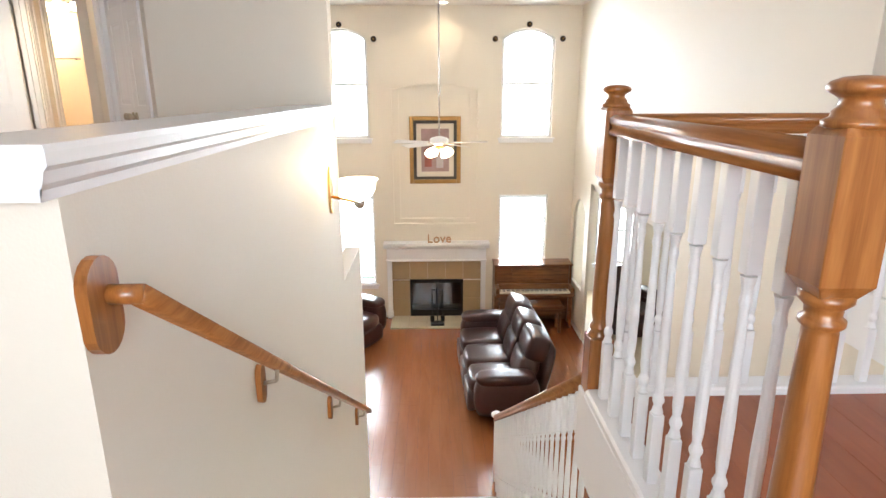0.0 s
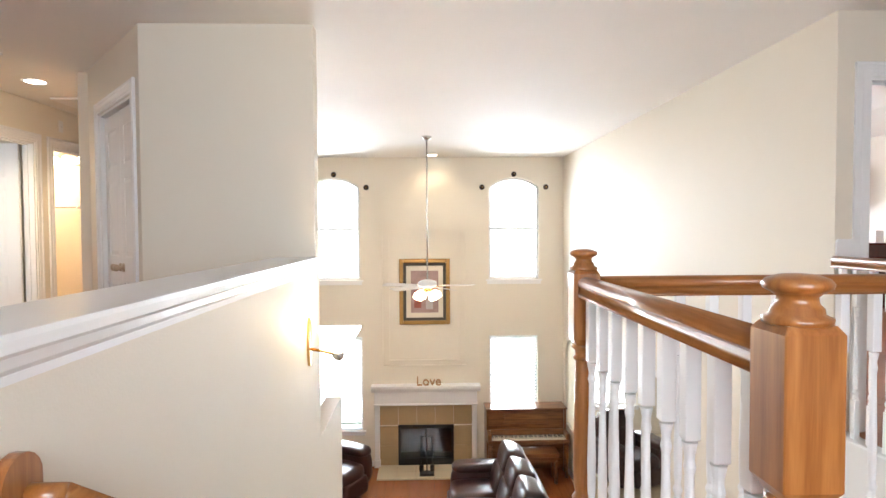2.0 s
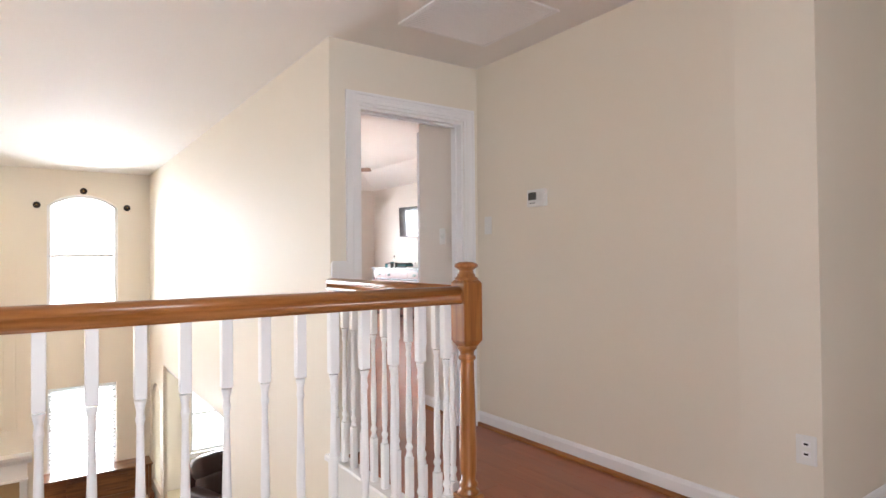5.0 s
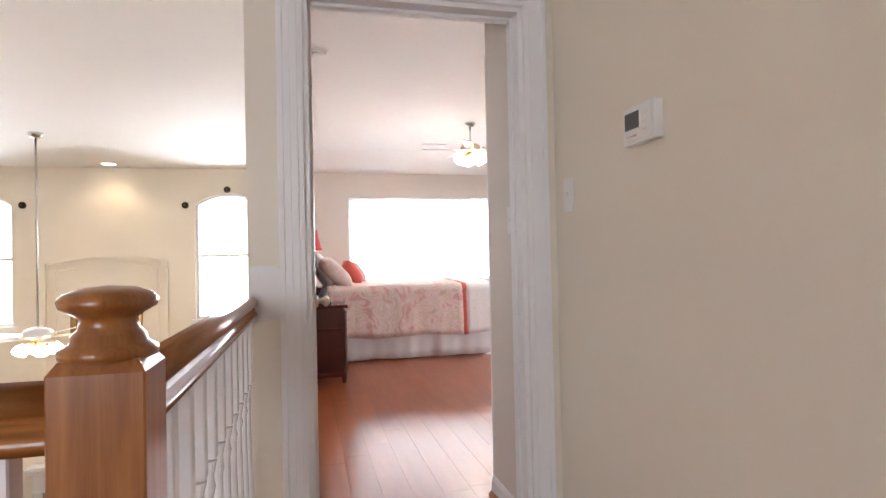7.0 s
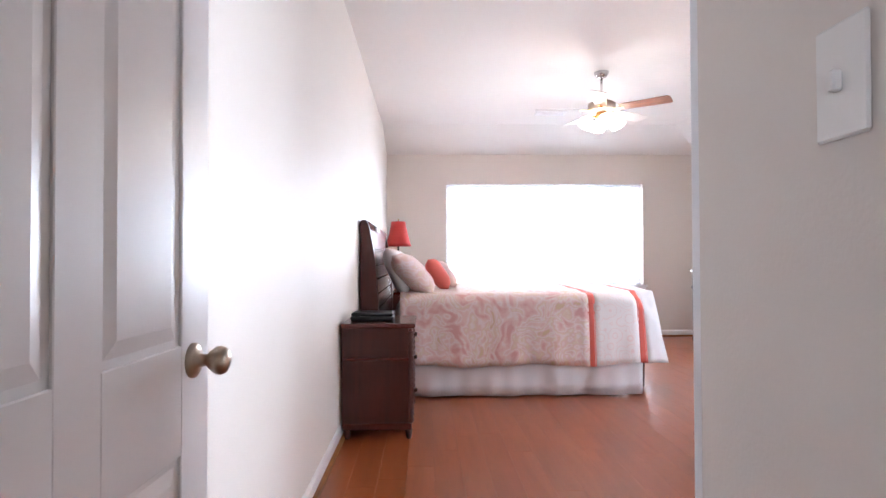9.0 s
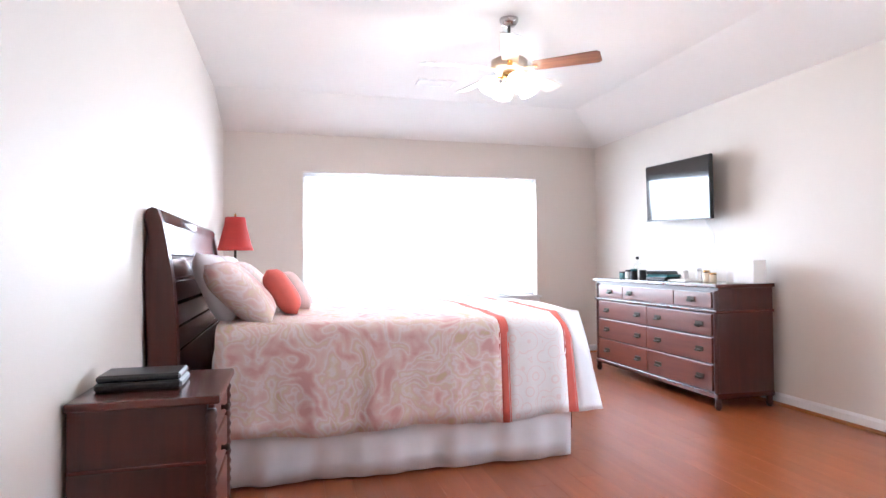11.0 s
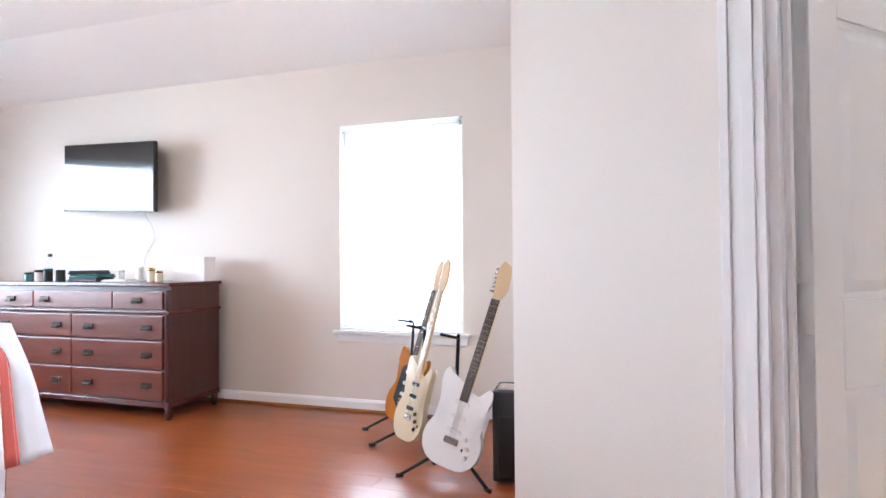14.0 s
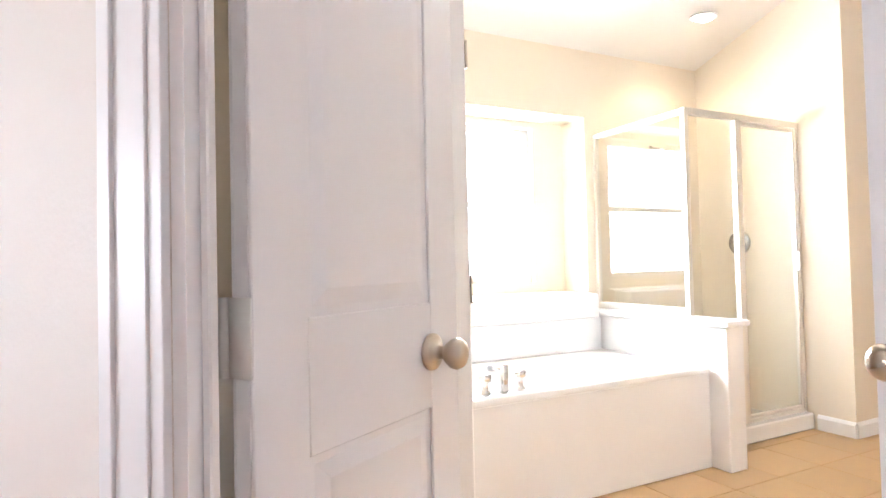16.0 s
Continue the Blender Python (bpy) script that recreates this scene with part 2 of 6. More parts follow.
M_blind = translucent("white_blind_slat", (0.86, 0.87, 0.88))
M_plastic = surface("white_plastic", (0.78, 0.77, 0.74), 0.4, vary=0.02)
M_screen_dark = surface("lcd_display", (0.06, 0.06, 0.055), 0.25, vary=0.1)
M_tv = surface("black_tv_glass", (0.008, 0.008, 0.01), 0.06, vary=0.05, coat=0.6)
M_tvcase = surface("black_tv_case", (0.012, 0.012, 0.013), 0.35)
M_red = surface("red_lampshade", (0.42, 0.035, 0.03), 0.8, vary=0.08, scale=12)
M_coral = surface("coral_cloth", (0.62, 0.13, 0.10), 0.85, vary=0.08, scale=15, fine=300, bump=0.3)
M_pillow = surface("pink_white_pillow", (0.72, 0.55, 0.52), 0.85, vary=0.16, scale=7, fine=300, bump=0.3)
M_white_cloth = surface("white_cloth", (0.72, 0.70, 0.71), 0.9, vary=0.05, scale=7, fine=300, bump=0.3)
M_sham = paisley("paisley_sham", 1.2)
M_duvet, M_scroll = paisley("paisley_bedspread", 1.25), scrollwork("scroll_border")
M_tub = surface("white_acrylic", (0.82, 0.80, 0.78), 0.18, vary=0.02, coat=0.3)
M_tub_tile = surface("white_wall_tile", (0.80, 0.78, 0.75), 0.25, vary=0.03, per_object=0.02)
M_bath_floor = surface("honey_vinyl_tile", (0.60, 0.39, 0.19), 0.35, vary=0.08, scale=5, fine=90, bump=0.05, per_object=0.06)
M_bulb = glow("lit_glass_shade", (1.0, 0.80, 0.52), 9.0)
M_bulb_bed = glow("lit_bedroom_shade", (1.0, 0.84, 0.62), 7.0)
M_can = glow("can_lamp", (1.0, 0.87, 0.66), 14.0)
M_white_guitar = surface("white_lacquer", (0.90, 0.90, 0.89), 0.2, vary=0.02, coat=0.6)
M_cream_guitar = surface("cream_lacquer", (0.72, 0.62, 0.42), 0.2, vary=0.05, coat=0.6)
M_burst = surface("amber_burst", (0.42, 0.15, 0.02), 0.2, vary=0.5, scale=5, coat=0.6)
M_maple = surface("maple_neck", (0.62, 0.45, 0.26), 0.3, vary=0.08, scale=9)
M_rose = surface("rosewood_board", (0.05, 0.03, 0.022), 0.4, vary=0.2, scale=20)
M_tolex = surface("black_amp_cloth", (0.02, 0.021, 0.024), 0.75, vary=0.2, scale=40, bump=0.4)
M_blade = wood("walnut_blade", (0.14, 0.06, 0.035), (0.26, 0.12, 0.07), 0, 0.35, 10, 3, 0.2)
# great-room fan's own white; on the bedroom fan, glare put into colour
M_blade_white_glare = surface("white_and_glare_fan_blade", (0.66, 0.63, 0.60), 0.35, vary=0.05)
M_ivory = surface("piano_ivory", (0.75, 0.70, 0.58), 0.3)
M_art = surface("muted_painting", (0.30, 0.20, 0.19), 0.6, vary=0.45, scale=5, fine=30)
M_mat_board = surface("cream_mat", (0.70, 0.64, 0.54), 0.8)
M_paper = surface("box_white", (0.80, 0.78, 0.76), 0.6)
M_letter = surface("mosaic_letters", (0.36, 0.19, 0.09), 0.6, vary=0.5, scale=40)
M_teal = surface("teal_bottle", (0.05, 0.16, 0.17), 0.2, coat=0.4)
M_sky = glow("bright_sky", (0.95, 0.98, 1.0), 3.0)
M_ground = surface("lawn", (0.06, 0.09, 0.03), 0.95, vary=0.3, scale=0.6, fine=40)


# ---- mesh helpers ----
def part(name, bm, material, parent=None, label="", smooth=False):
    me = bpy.data.meshes.new(name)
    bmesh.ops.recalc_face_normals(bm, faces=bm.faces[:])
    bm.to_mesh(me)
    bm.free()
    me.materials.append(material)
    if smooth:
        for p in me.polygons:
            p.use_smooth = True
    ob = new(name, me)
    if parent:
        ob.parent = parent
    if label:
        tagged(ob, label)
    return ob


def same(name, like, parent, m=None):
    """Another object on the mesh of like."""
    ob = new(name, like.data)
    ob.parent = parent
    if m is not None:
        ob.matrix_basis = m
    return ob


def thing(name, label, category, m=None, group="", kind=""):
    ob = new(name)
    ob.empty_display_size = 0.1
    if m is not None:
        ob.matrix_basis = m
    return tagged(ob, label, category, group, kind)


def box(bm, lo, hi, bevel=0.0, m=None, seg=1):
    vs = [bm.verts.new((x, y, z)) for x in (lo[0], hi[0]) for y in (lo[1], hi[1]) for z in (lo[2], hi[2])]
    fs = [bm.faces.new([vs[i] for i in q]) for q in ((0, 1, 3, 2), (4, 6, 7, 5), (0, 4, 5, 1), (2, 3, 7, 6), (0, 2, 6, 4), (1, 5, 7, 3))]
    if bevel:
        r = bmesh.ops.bevel(bm, geom=list({e for f in fs for e in f.edges}), offset=bevel, segments=seg, profile=0.6, affect="EDGES")
        vs = list({v for f in r["faces"] for v in f.verts} | {v for v in vs if v.is_valid})
    if m is not None:
        bmesh.ops.transform(bm, matrix=m, verts=[v for v in vs if v.is_valid])
    return bm


def cube(lo, hi, bevel=0.0, m=None, seg=1):
    return box(bmesh.new(), lo, hi, bevel, m, seg)


def turned(profile, steps=16, m=None, bm=None):
    """A turned shape round z from (radius, height) pairs."""
    bm = bm or bmesh.new()
    rings = []
    for r, z in profile:
        rings.append([bm.verts.new((r * math.cos(2 * math.pi * k / steps), r * math.sin(2 * math.pi * k / steps), z)) for k in range(steps)])
    for a, b in zip(rings, rings[1:]):
        for k in range(steps):
            bm.faces.new((a[k], a[(k + 1) % steps], b[(k + 1) % steps], b[k]))
    bm.faces.new(rings[0][::-1])
    bm.faces.new(rings[-1])
    if m is not None:
        bmesh.ops.transform(bm, matrix=m, verts=[v for r in rings for v in r])
    return bm


def rod(p, q, r, steps=10, bm=None, r2=None):
    p, q = Vector(p), Vector(q)
    m = Matrix.Translation(p) @ (q - p).to_track_quat("Z", "Y").to_matrix().to_4x4()
    return turned([(r, 0), (r if r2 is None else r2, (q - p).length)], steps, m, bm)


def prism(points, depth, m=None, bm=None):
    """A flat outline (x, z) pushed along y by depth."""
    bm = bm or bmesh.new()
    a = [bm.verts.new((x, 0, z)) for x, z in points]
    b = [bm.verts.new((x, depth, z)) for x, z in points]
    n = len(points)
    fa, fb = bm.faces.new(a), bm.faces.new(b[::-1])
    for k in range(n):
        bm.faces.new((a[k], b[k], b[(k + 1) % n], a[(k + 1) % n]))
    bmesh.ops.triangulate(bm, faces=[fa, fb])
    if m is not None:
        bmesh.ops.transform(bm, matrix=m, verts=a + b)
    return bm


def sweep(profile, p, q, up=(0, 0, 1), bm=None):
    """A moulding of the outline (across, up) from p to q."""
    p, q = Vector(p), Vector(q)
    d = (q - p).normalized()
    side = d.cross(Vector(up)).normalized()
    top = side.cross(d)
    bm = bm or bmesh.new()
    a = [bm.verts.new(p + side * x + top * z) for x, z in profile]
    b = [bm.verts.new(q + side * x + top * z) for x, z in profile]
    n = len(profile)
    fa, fb = bm.faces.new(a), bm.faces.new(b[::-1])
    for k in range(n):
        bm.faces.new((a[k], b[k], b[(k + 1) % n], a[(k + 1) % n]))
    bmesh.ops.triangulate(bm, faces=[fa, fb])
    return bm


def cushion(lo, hi, puff=0.25, n=8, m=None, bm=None, power=3.0):
    """A padded block with rounded sides."""
    bm = bm or bmesh.new()
    c = [(a + b) / 2 for a, b in zip(lo, hi)]
    h = [(b - a) / 2 for a, b in zip(lo, hi)]
    r = bmesh.ops.create_cube(bm, size=2)
    bmesh.ops.subdivide_edges(bm, edges=list({e for v in r["verts"] for e in v.link_edges}), cuts=n - 1, use_grid_fill=True)
    vs = [v for v in bm.verts if v.is_valid and max(abs(x) for x in v.co) > 0.999 and not v.tag]
    for v in vs:
        k = sum(abs(x) ** power for x in v.co) ** (1 / power)
        s = Vector([x / k * (1 - puff) + x * puff for x in v.co])
        v.co = Vector([c[i] + s[i] * h[i] for i in range(3)])
        v.tag = True
    if m is not None:
        bmesh.ops.transform(bm, matrix=m, verts=vs)
    return bm


def wall_mesh(p0, p1, z0, z1, thick, openings=()):
    """A wall from p0 to p1 whose front face lies on that line and whose body lies to the left of it; openings (u0, u1, low, high, rise of arch)."""
    p0, p1 = Vector((*p0, 0)), Vector((*p1, 0))
    d = (p1 - p0).normalized()
    length = (p1 - p0).length
    m = Matrix.Translation(p0) @ Matrix(((d.x, -d.y, 0), (d.y, d.x, 0), (0, 0, 1))).to_4x4()
    bm = bmesh.new()
    us = sorted({0, length, *[o[0] for o in openings], *[o[1] for o in openings]})
    for a, b in zip(us, us[1:]):
        mid = (a + b) / 2
        holes = sorted([(o[2], o[3]) for o in openings if o[0] < mid < o[1]])
        low = z0
        for h0, h1 in holes:
            if h0 > low + 1e-4:
                box(bm, (a, 0, low), (b, thick, h0), m=m)
            low = h1
        if z1 > low + 1e-4:
            box(bm, (a, 0, low), (b, thick, z1), m=m)
    for o in openings:
        if len(o) > 4 and o[4]:
            u0, u1, top, rise = o[0], o[1], o[3], o[4]
            half = (u1 - u0) / 2
            rad = (half * half + rise * rise) / (2 * rise)
            cz, cu, span = top - rad, (u0 + u1) / 2, math.asin(min(1, half / rad))
            arc = [(cu + rad * math.sin(-span + 2 * span * k / 16), cz + rad * math.cos(-span + 2 * span * k / 16)) for k in range(17)]
            for (ua, za), (ub, zb) in zip(arc, arc[1:]):
                prism([(ua, za), (ua, top + 0.01), (ub, top + 0.01), (ub, zb)], thick - 0.006, m @ Matrix.Translation((0, 0.003, 0)), bm)
            bmesh.ops.remove_doubles(bm, verts=bm.verts[:], dist=1e-5)
    return bm


def wall(name, p0, p1, z0, z1, thick, material, openings=(), label="painted plaster wall"):
    return tagged(part(name, wall_mesh(p0, p1, z0, z1, thick, openings), material), label, "wall", kind="structure")


BASE = [(0, 0), (0.012, 0), (0.014, 0.075), (0.006, 0.09), (0, 0.095)]
SHOE = [(0, 0), (0.032, 0), (0.030, 0.012), (0.018, 0.022), (0, 0.024)]


def baseboard(p, q, z=0.0, shoe=True):
    """White baseboard with a stained shoe moulding along p to q; the room lies to the right of the way."""
    ob = tagged(part("baseboard", sweep(BASE, (*p, z), (*q, z)), M_trim), "white painted wooden baseboard along the wall", "baseboard", kind="structure")
    if shoe:
        part("shoe_moulding", sweep(SHOE, (*p, z + 0.001), (*q, z + 0.001)), M_rail_y, ob, "reddish wooden shoe moulding")
    return ob


def casing(name, m, w, h, depth, both=True, w_case=0.085):
    """Door casing and jamb round an opening that runs from u=0 to w in local x; local -y faces the viewer."""
    t = tagged(new(name), "white moulded door casing round a doorway", "door frame", kind="structure")
    t.matrix_basis = m
    bm = bmesh.new()
    for a, b in (((0, 0.0), (-w_case, 0)), ((w, 0.0), (w + w_case, 0))):
        x0, x1 = sorted((a[0], b[0]))
        for y0, s in ((0, -1), (depth, 1)) if both else ((0, -1),):
            for f0, f1, tk in ((0, 0.22, 0.012), (0.22, 0.5, 0.0155), (0.5, 0.78, 0.0135), (0.78, 1, 0.018)):
                k0, k1 = (f0, f1) if x0 >= 0 and a[0] == w else (1 - f1, 1 - f0)
                xa, xb = x0 + (x1 - x0) * k0, x0 + (x1 - x0) * k1
                ya, yb = sorted((y0, y0 + s * tk))
                box(bm, (xa, ya, 0), (xb, yb, h + w_case), 0.001)
    part("side_casing", bm, M_trim, t)
    bm = bmesh.new()
    for y0, s in ((0, -1), (depth, 1)) if both else ((0, -1),):
        for f0, f1, tk in ((0, 0.22, 0.012), (0.22, 0.5, 0.0155), (0.5, 0.78, 0.0135), (0.78, 1, 0.018)):
            ya, yb = sorted((y0, y0 + s * (tk + 0.001)))
            box(bm, (-w_case * f1, ya, h + w_case * f0), (w + w_case * f1, yb, h + w_case * f1), 0.003)
    part("head_casing", bm, M_trim, t)
    bm = bmesh.new()
    box(bm, (0, 0.001, 0), (0.018, depth - 0.001, h))
    box(bm, (w - 0.018, 0.001, 0), (w, depth - 0.001, h))
    box(bm, (0.018, 0.001, h - 0.018), (w - 0.018, depth - 0.001, h))
    box(bm, (0.018, depth * 0.45, 0), (0.030, depth * 0.75, h - 0.018), 0.002)
    box(bm, (w - 0.030, depth * 0.45, 0), (w - 0.018, depth * 0.75, h - 0.018), 0.002)
    box(bm, (0.030, depth * 0.45, h - 0.030), (w - 0.030, depth * 0.75, h - 0.018), 0.002)
    part("jamb", bm, M_trim, t)
    return t


def door_leaf(name, label, m, w, h, columns=2, knob_at=None, hinges=True, both_knobs=True):
    """A panelled leaf that swings on local x=0; it reaches along +x and is 0.035 thick, from y=0 to 0.035."""
    t = thing(name, label, "door", m, kind="structure")
    bm = cube((0, 0.006, 0.008), (w, 0.029, h))
    part("slab", bm, M_trim, t)
    stile = 0.105 if columns == 2 else 0.085
    mid = 0.09
    rows = [(0.24, 0.80), (0.98, 1.60), (1.70, 1.92)] if columns == 2 else [(0.22, 0.86), (1.03, 1.56), (1.66, 1.92)]
    rows = [(a * h / 2.03, b * h / 2.03) for a, b in rows]
    cw = (w - 2 * stile - (columns - 1) * mid) / columns
    cols = [(stile + k * (cw + mid), stile + k * (cw + mid) + cw) for k in range(columns)]
    bm = bmesh.new()
    for y0, y1 in ((0, 0.006), (0.029, 0.035)):
        xs = [0] + [v for c in cols for v in c] + [w]
        for k in range(0, len(xs), 2):
            box(bm, (xs[k], y0, 0.008), (xs[k + 1], y1, h), 0.0015)
        for c in cols:
            zs = [0.008] + [v for r in rows for v in r] + [h]
            for k in range(0, len(zs), 2):
                box(bm, (c[0], y0, zs[k]), (c[1], y1, zs[k + 1]), 0.0015)
    part("stiles_and_rails", bm, M_trim, t)
    for c in cols:
        for r in rows:
            bm = bmesh.new()
            for y0, s in ((0.006, -1), (0.029, 1)):
                a = [bm.verts.new((x, y0, z)) for x, z in ((c[0] + 0.012, r[0] + 0.012), (c[1] - 0.012, r[0] + 0.012), (c[1] - 0.012, r[1] - 0.012), (c[0] + 0.012, r[1] - 0.012))]
                b = [bm.verts.new((x, y0 + s * 0.005, z)) for x, z in ((c[0] + 0.035, r[0] + 0.035), (c[1] - 0.035, r[0] + 0.035), (c[1] - 0.035, r[1] - 0.035), (c[0] + 0.035, r[1] - 0.035))]
                bm.faces.new(b)
                for k in range(4):
                    bm.faces.new((a[k], a[(k + 1) % 4], b[(k + 1) % 4], b[k]))
            part("panel", bm, M_trim, t)
    if knob_at:
        prof = [(0.030, 0), (0.030, 0.005), (0.024, 0.009), (0.012, 0.012), (0.010, 0.026), (0.016, 0.031), (0.024, 0.042), (0.025, 0.050), (0.021, 0.058), (0.012, 0.063), (0.003, 0.064)]
        for s in ((-1, 1) if both_knobs else (-1,)):
            mm = pose(knob_at[0], 0 if s < 0 else 0.035, knob_at[1], 90 if s < 0 else -90)
            part("knob", turned(prof, 20, mm), M_knob, t, "satin nickel round knob", True)
    if hinges:
        for z in (0.22, h / 2, h - 0.2):
            bm = rod((-0.006, 0.040, z - 0.045), (-0.006, 0.040, z + 0.045), 0.006)
            box(bm, (-0.004, 0.0, z - 0.045), (-0.001, 0.036, z + 0.045))
            part("hinge", bm, M_plastic, t, "painted butt hinge", True)
    return t


def window(name, label, m, w, h, depth, rise=0.0, bars=1, blinds=0, sill=True, sill_w=0.05):
    """A white window in an opening w x h; local x along the wall, local -y into the room, glass at y = depth."""
    t = thing(name, label, "window", m, kind="structure")
    f = 0.045
    d0 = depth - 0.05

    def edge(x):
        half = w / 2
        if not rise:
            return h
        rad = (half * half + rise * rise) / (2 * rise)
        return h - rad + math.sqrt(max(0, rad * rad - (x - half) ** 2))
    n = 16
    xs = [w * k / n for k in range(n + 1)]
    bm = bmesh.new()
    box(bm, (0, d0, 0), (f, depth, edge(0)))
    box(bm, (w - f, d0, 0), (w, depth, edge(w)))
    box(bm, (f, d0, 0), (w - f, depth, f))
    for a, b in zip(xs, xs[1:]):
        prism([(a, edge(a) - f), (b, edge(b) - f), (b, edge(b)), (a, edge(a))], depth - d0, Matrix.Translation((0, d0, 0)), bm)
    part("window_frame", bm, M_trim, t)
    if bars:
        bm = bmesh.new()
        for k in range(1, bars + 1):
            z = h * k / (bars + 1)
            box(bm, (f, d0 + 0.01, z - 0.02), (w - f, depth - 0.01, z + 0.02), 0.003)
        part("meeting_rail", bm, M_trim, t)
    bm = bmesh.new()
    vs = [bm.verts.new((f / 2, depth - 0.02, f / 2)), bm.verts.new((w - f / 2, depth - 0.02, f / 2))] + [bm.verts.new((min(max(x, f / 2), w - f / 2), depth - 0.02, edge(x) - f / 2)) for x in reversed(xs)]
    bm.faces.new(vs)
    pane = part("pane", bm, M_glass, t, "clear glass")
    pane.visible_shadow = False
    if sill:
        part("window_sill", cube((-sill_w, -0.035, -0.028), (w + sill_w, d0, -0.001), 0.004), M_trim, t)
        part("apron", cube((-sill_w + 0.02, -0.014, -0.085), (w + sill_w - 0.02, -0.0005, -0.028), 0.004), M_trim, t)
    if blinds:
        b = thing("window_blind", "white horizontal slatted blind hanging in a bright window", "blind", m)
        part("headrail", cube((0.015, d0 - 0.075, h - 0.045), (w - 0.015, d0 - 0.02, h - 0.002), 0.004), M_blind, b)
        part("bottom_rail", cube((0.02, d0 - 0.06, 0.005), (w - 0.02, d0 - 0.03, 0.022), 0.004), M_blind, b)
        base = None
        zs = np.linspace(0.04, h - 0.06, blinds)
        for z in zs:
            mm = pose(0, d0 - 0.045, float(z), 12)
            if base is None:
                base = part("slat", cube((0.02, -0.022, -0.0012), (w - 0.02, 0.022, 0.0012)), M_blind, b)
                base.matrix_basis = mm
            else:
                same("slat", base, b, mm)
        for x in (0.12, w - 0.12):
            part("ladder_cord", cube((x - 0.0015, d0 - 0.047, 0.02), (x + 0.0015, d0 - 0.043, h - 0.04)), M_blind, b)
    return t

# ---- structure: plan ----
LOW, CEIL, BCEIL = -2.88, 2.44, 2.84
GY, XR, YD, XH = 9.62, 3.235, 3.0, 4.328        # fireplace wall, great room's wall, bedroom door's wall, hall's wall
BW = 2.60                                       # height of the bedroom walls under the sloped ceiling
BL, BY, BX = 3.33, 10.967, 7.81                   # bedroom: bed wall, window wall, dresser wall
GL = -1.75
V0, V1 = Vector((4.285, 3.67)), Vector((5.61, 5.347))   # ends of the slanting wall with the bathroom doors
J1 = Vector((5.11, 4.84))                      # where the slanting wall bends into the bathroom doorway
VU = (J1 - V0).normalized()
VN = Vector((VU.y, -VU.x))                      # into the bathroom
BATHX, SHY, TOX = 7.95, 1.40, 6.90              # bathroom, in its own turned frame
BROT = Matrix.Translation((6.95, 2.45, 0)) @ Matrix.Rotation(radians(11), 4, "Z") @ Matrix.Translation((-6.95, -2.45, 0))


def bp(x, y):
    """A point of the bathroom's frame in the plan."""
    v = BROT @ Vector((x, y, 0))
    return v.x, v.y



tagged(part("ground", cube((-60, -60, -3.4), (60, 60, -3.2)), M_ground), "grass lawn round the house", "ground", kind="structure")

# great room
wins = [(x0 - GL, x0 - GL + 0.87, 0.35, 2.10, 0.17) for x0 in (-1.13, 1.945)] + [(x0 - GL, x0 - GL + 0.84, -2.25, -0.63, 0) for x0 in (-1.07, 1.955)]
wall("wall_fireplace", (GL, GY), (XR, GY), LOW, 3.0, 0.2, M_wall, wins + [(0.37 - GL, 1.33 - GL, LOW, -2.16)], "tall cream great-room wall with four bright windows")
wall("wall_great_room_side", (XR, GY + 0.2), (XR, YD + 0.12), LOW, 3.0, 0.048, M_wall, [(0.37, 1.10, -2.10, -0.62, 0.28), (1.32, 4.6, LOW, -0.27)], "tall cream wall with an arched pass-through and a wide opening below")
wall("wall_great_room_west", (GL, 3.39), (GL, GY + 0.2), LOW, -0.31, 0.1, M_wall)
wall("wall_great_room_west_upper", (GL, 4.42), (GL, GY + 0.2), -0.31, CEIL, 0.04, M_wall)
wall("wall_under_closet", (0.07, 3.391), (GL, 3.391), LOW, -0.1, 0.1, M_wall)
wall("wall_under_door", (XR, YD + 0.119), (XR, 1.6), LOW, -0.302, 0.045, M_wall)
wall("wall_under_hall", (XR, 1.60), (1.452, 1.60), LOW, -0.30, 0.1, M_wall)
bm = bmesh.new()
box(bm, (GL, 1.0, LOW - 0.15), (XR, GY + 0.2, LOW - 0.012))
tagged(part("floor_lower", bm, M_gap), "floor under the great room's boards", "floor", kind="structure")

# side room under the bedroom
wall("wall_bed", (BL, YD + 0.12), (BL, BY), -0.26, 3.0, 0.045, M_bed_wall)
wall("wall_side_room_north", (XR + 0.05, BY), (8.0, BY), LOW, -0.3, 0.14, M_wall, [(0.80, 1.75, -2.3, -0.95, 0)])
wall("wall_side_room_east", (8.0, BY), (8.0, 3.1), LOW, -0.3, 0.1, M_wall)
wall("wall_side_room_south", (8.0, 3.1), (XR + 0.05, 3.1), LOW, -0.3, 0.1, M_wall)
tagged(part("floor_side_room", cube((XR, 3.0, LOW - 0.15), (8.0, BY, LOW)), M_cream_tile), "pale tiled floor of the side room", "floor", kind="structure")

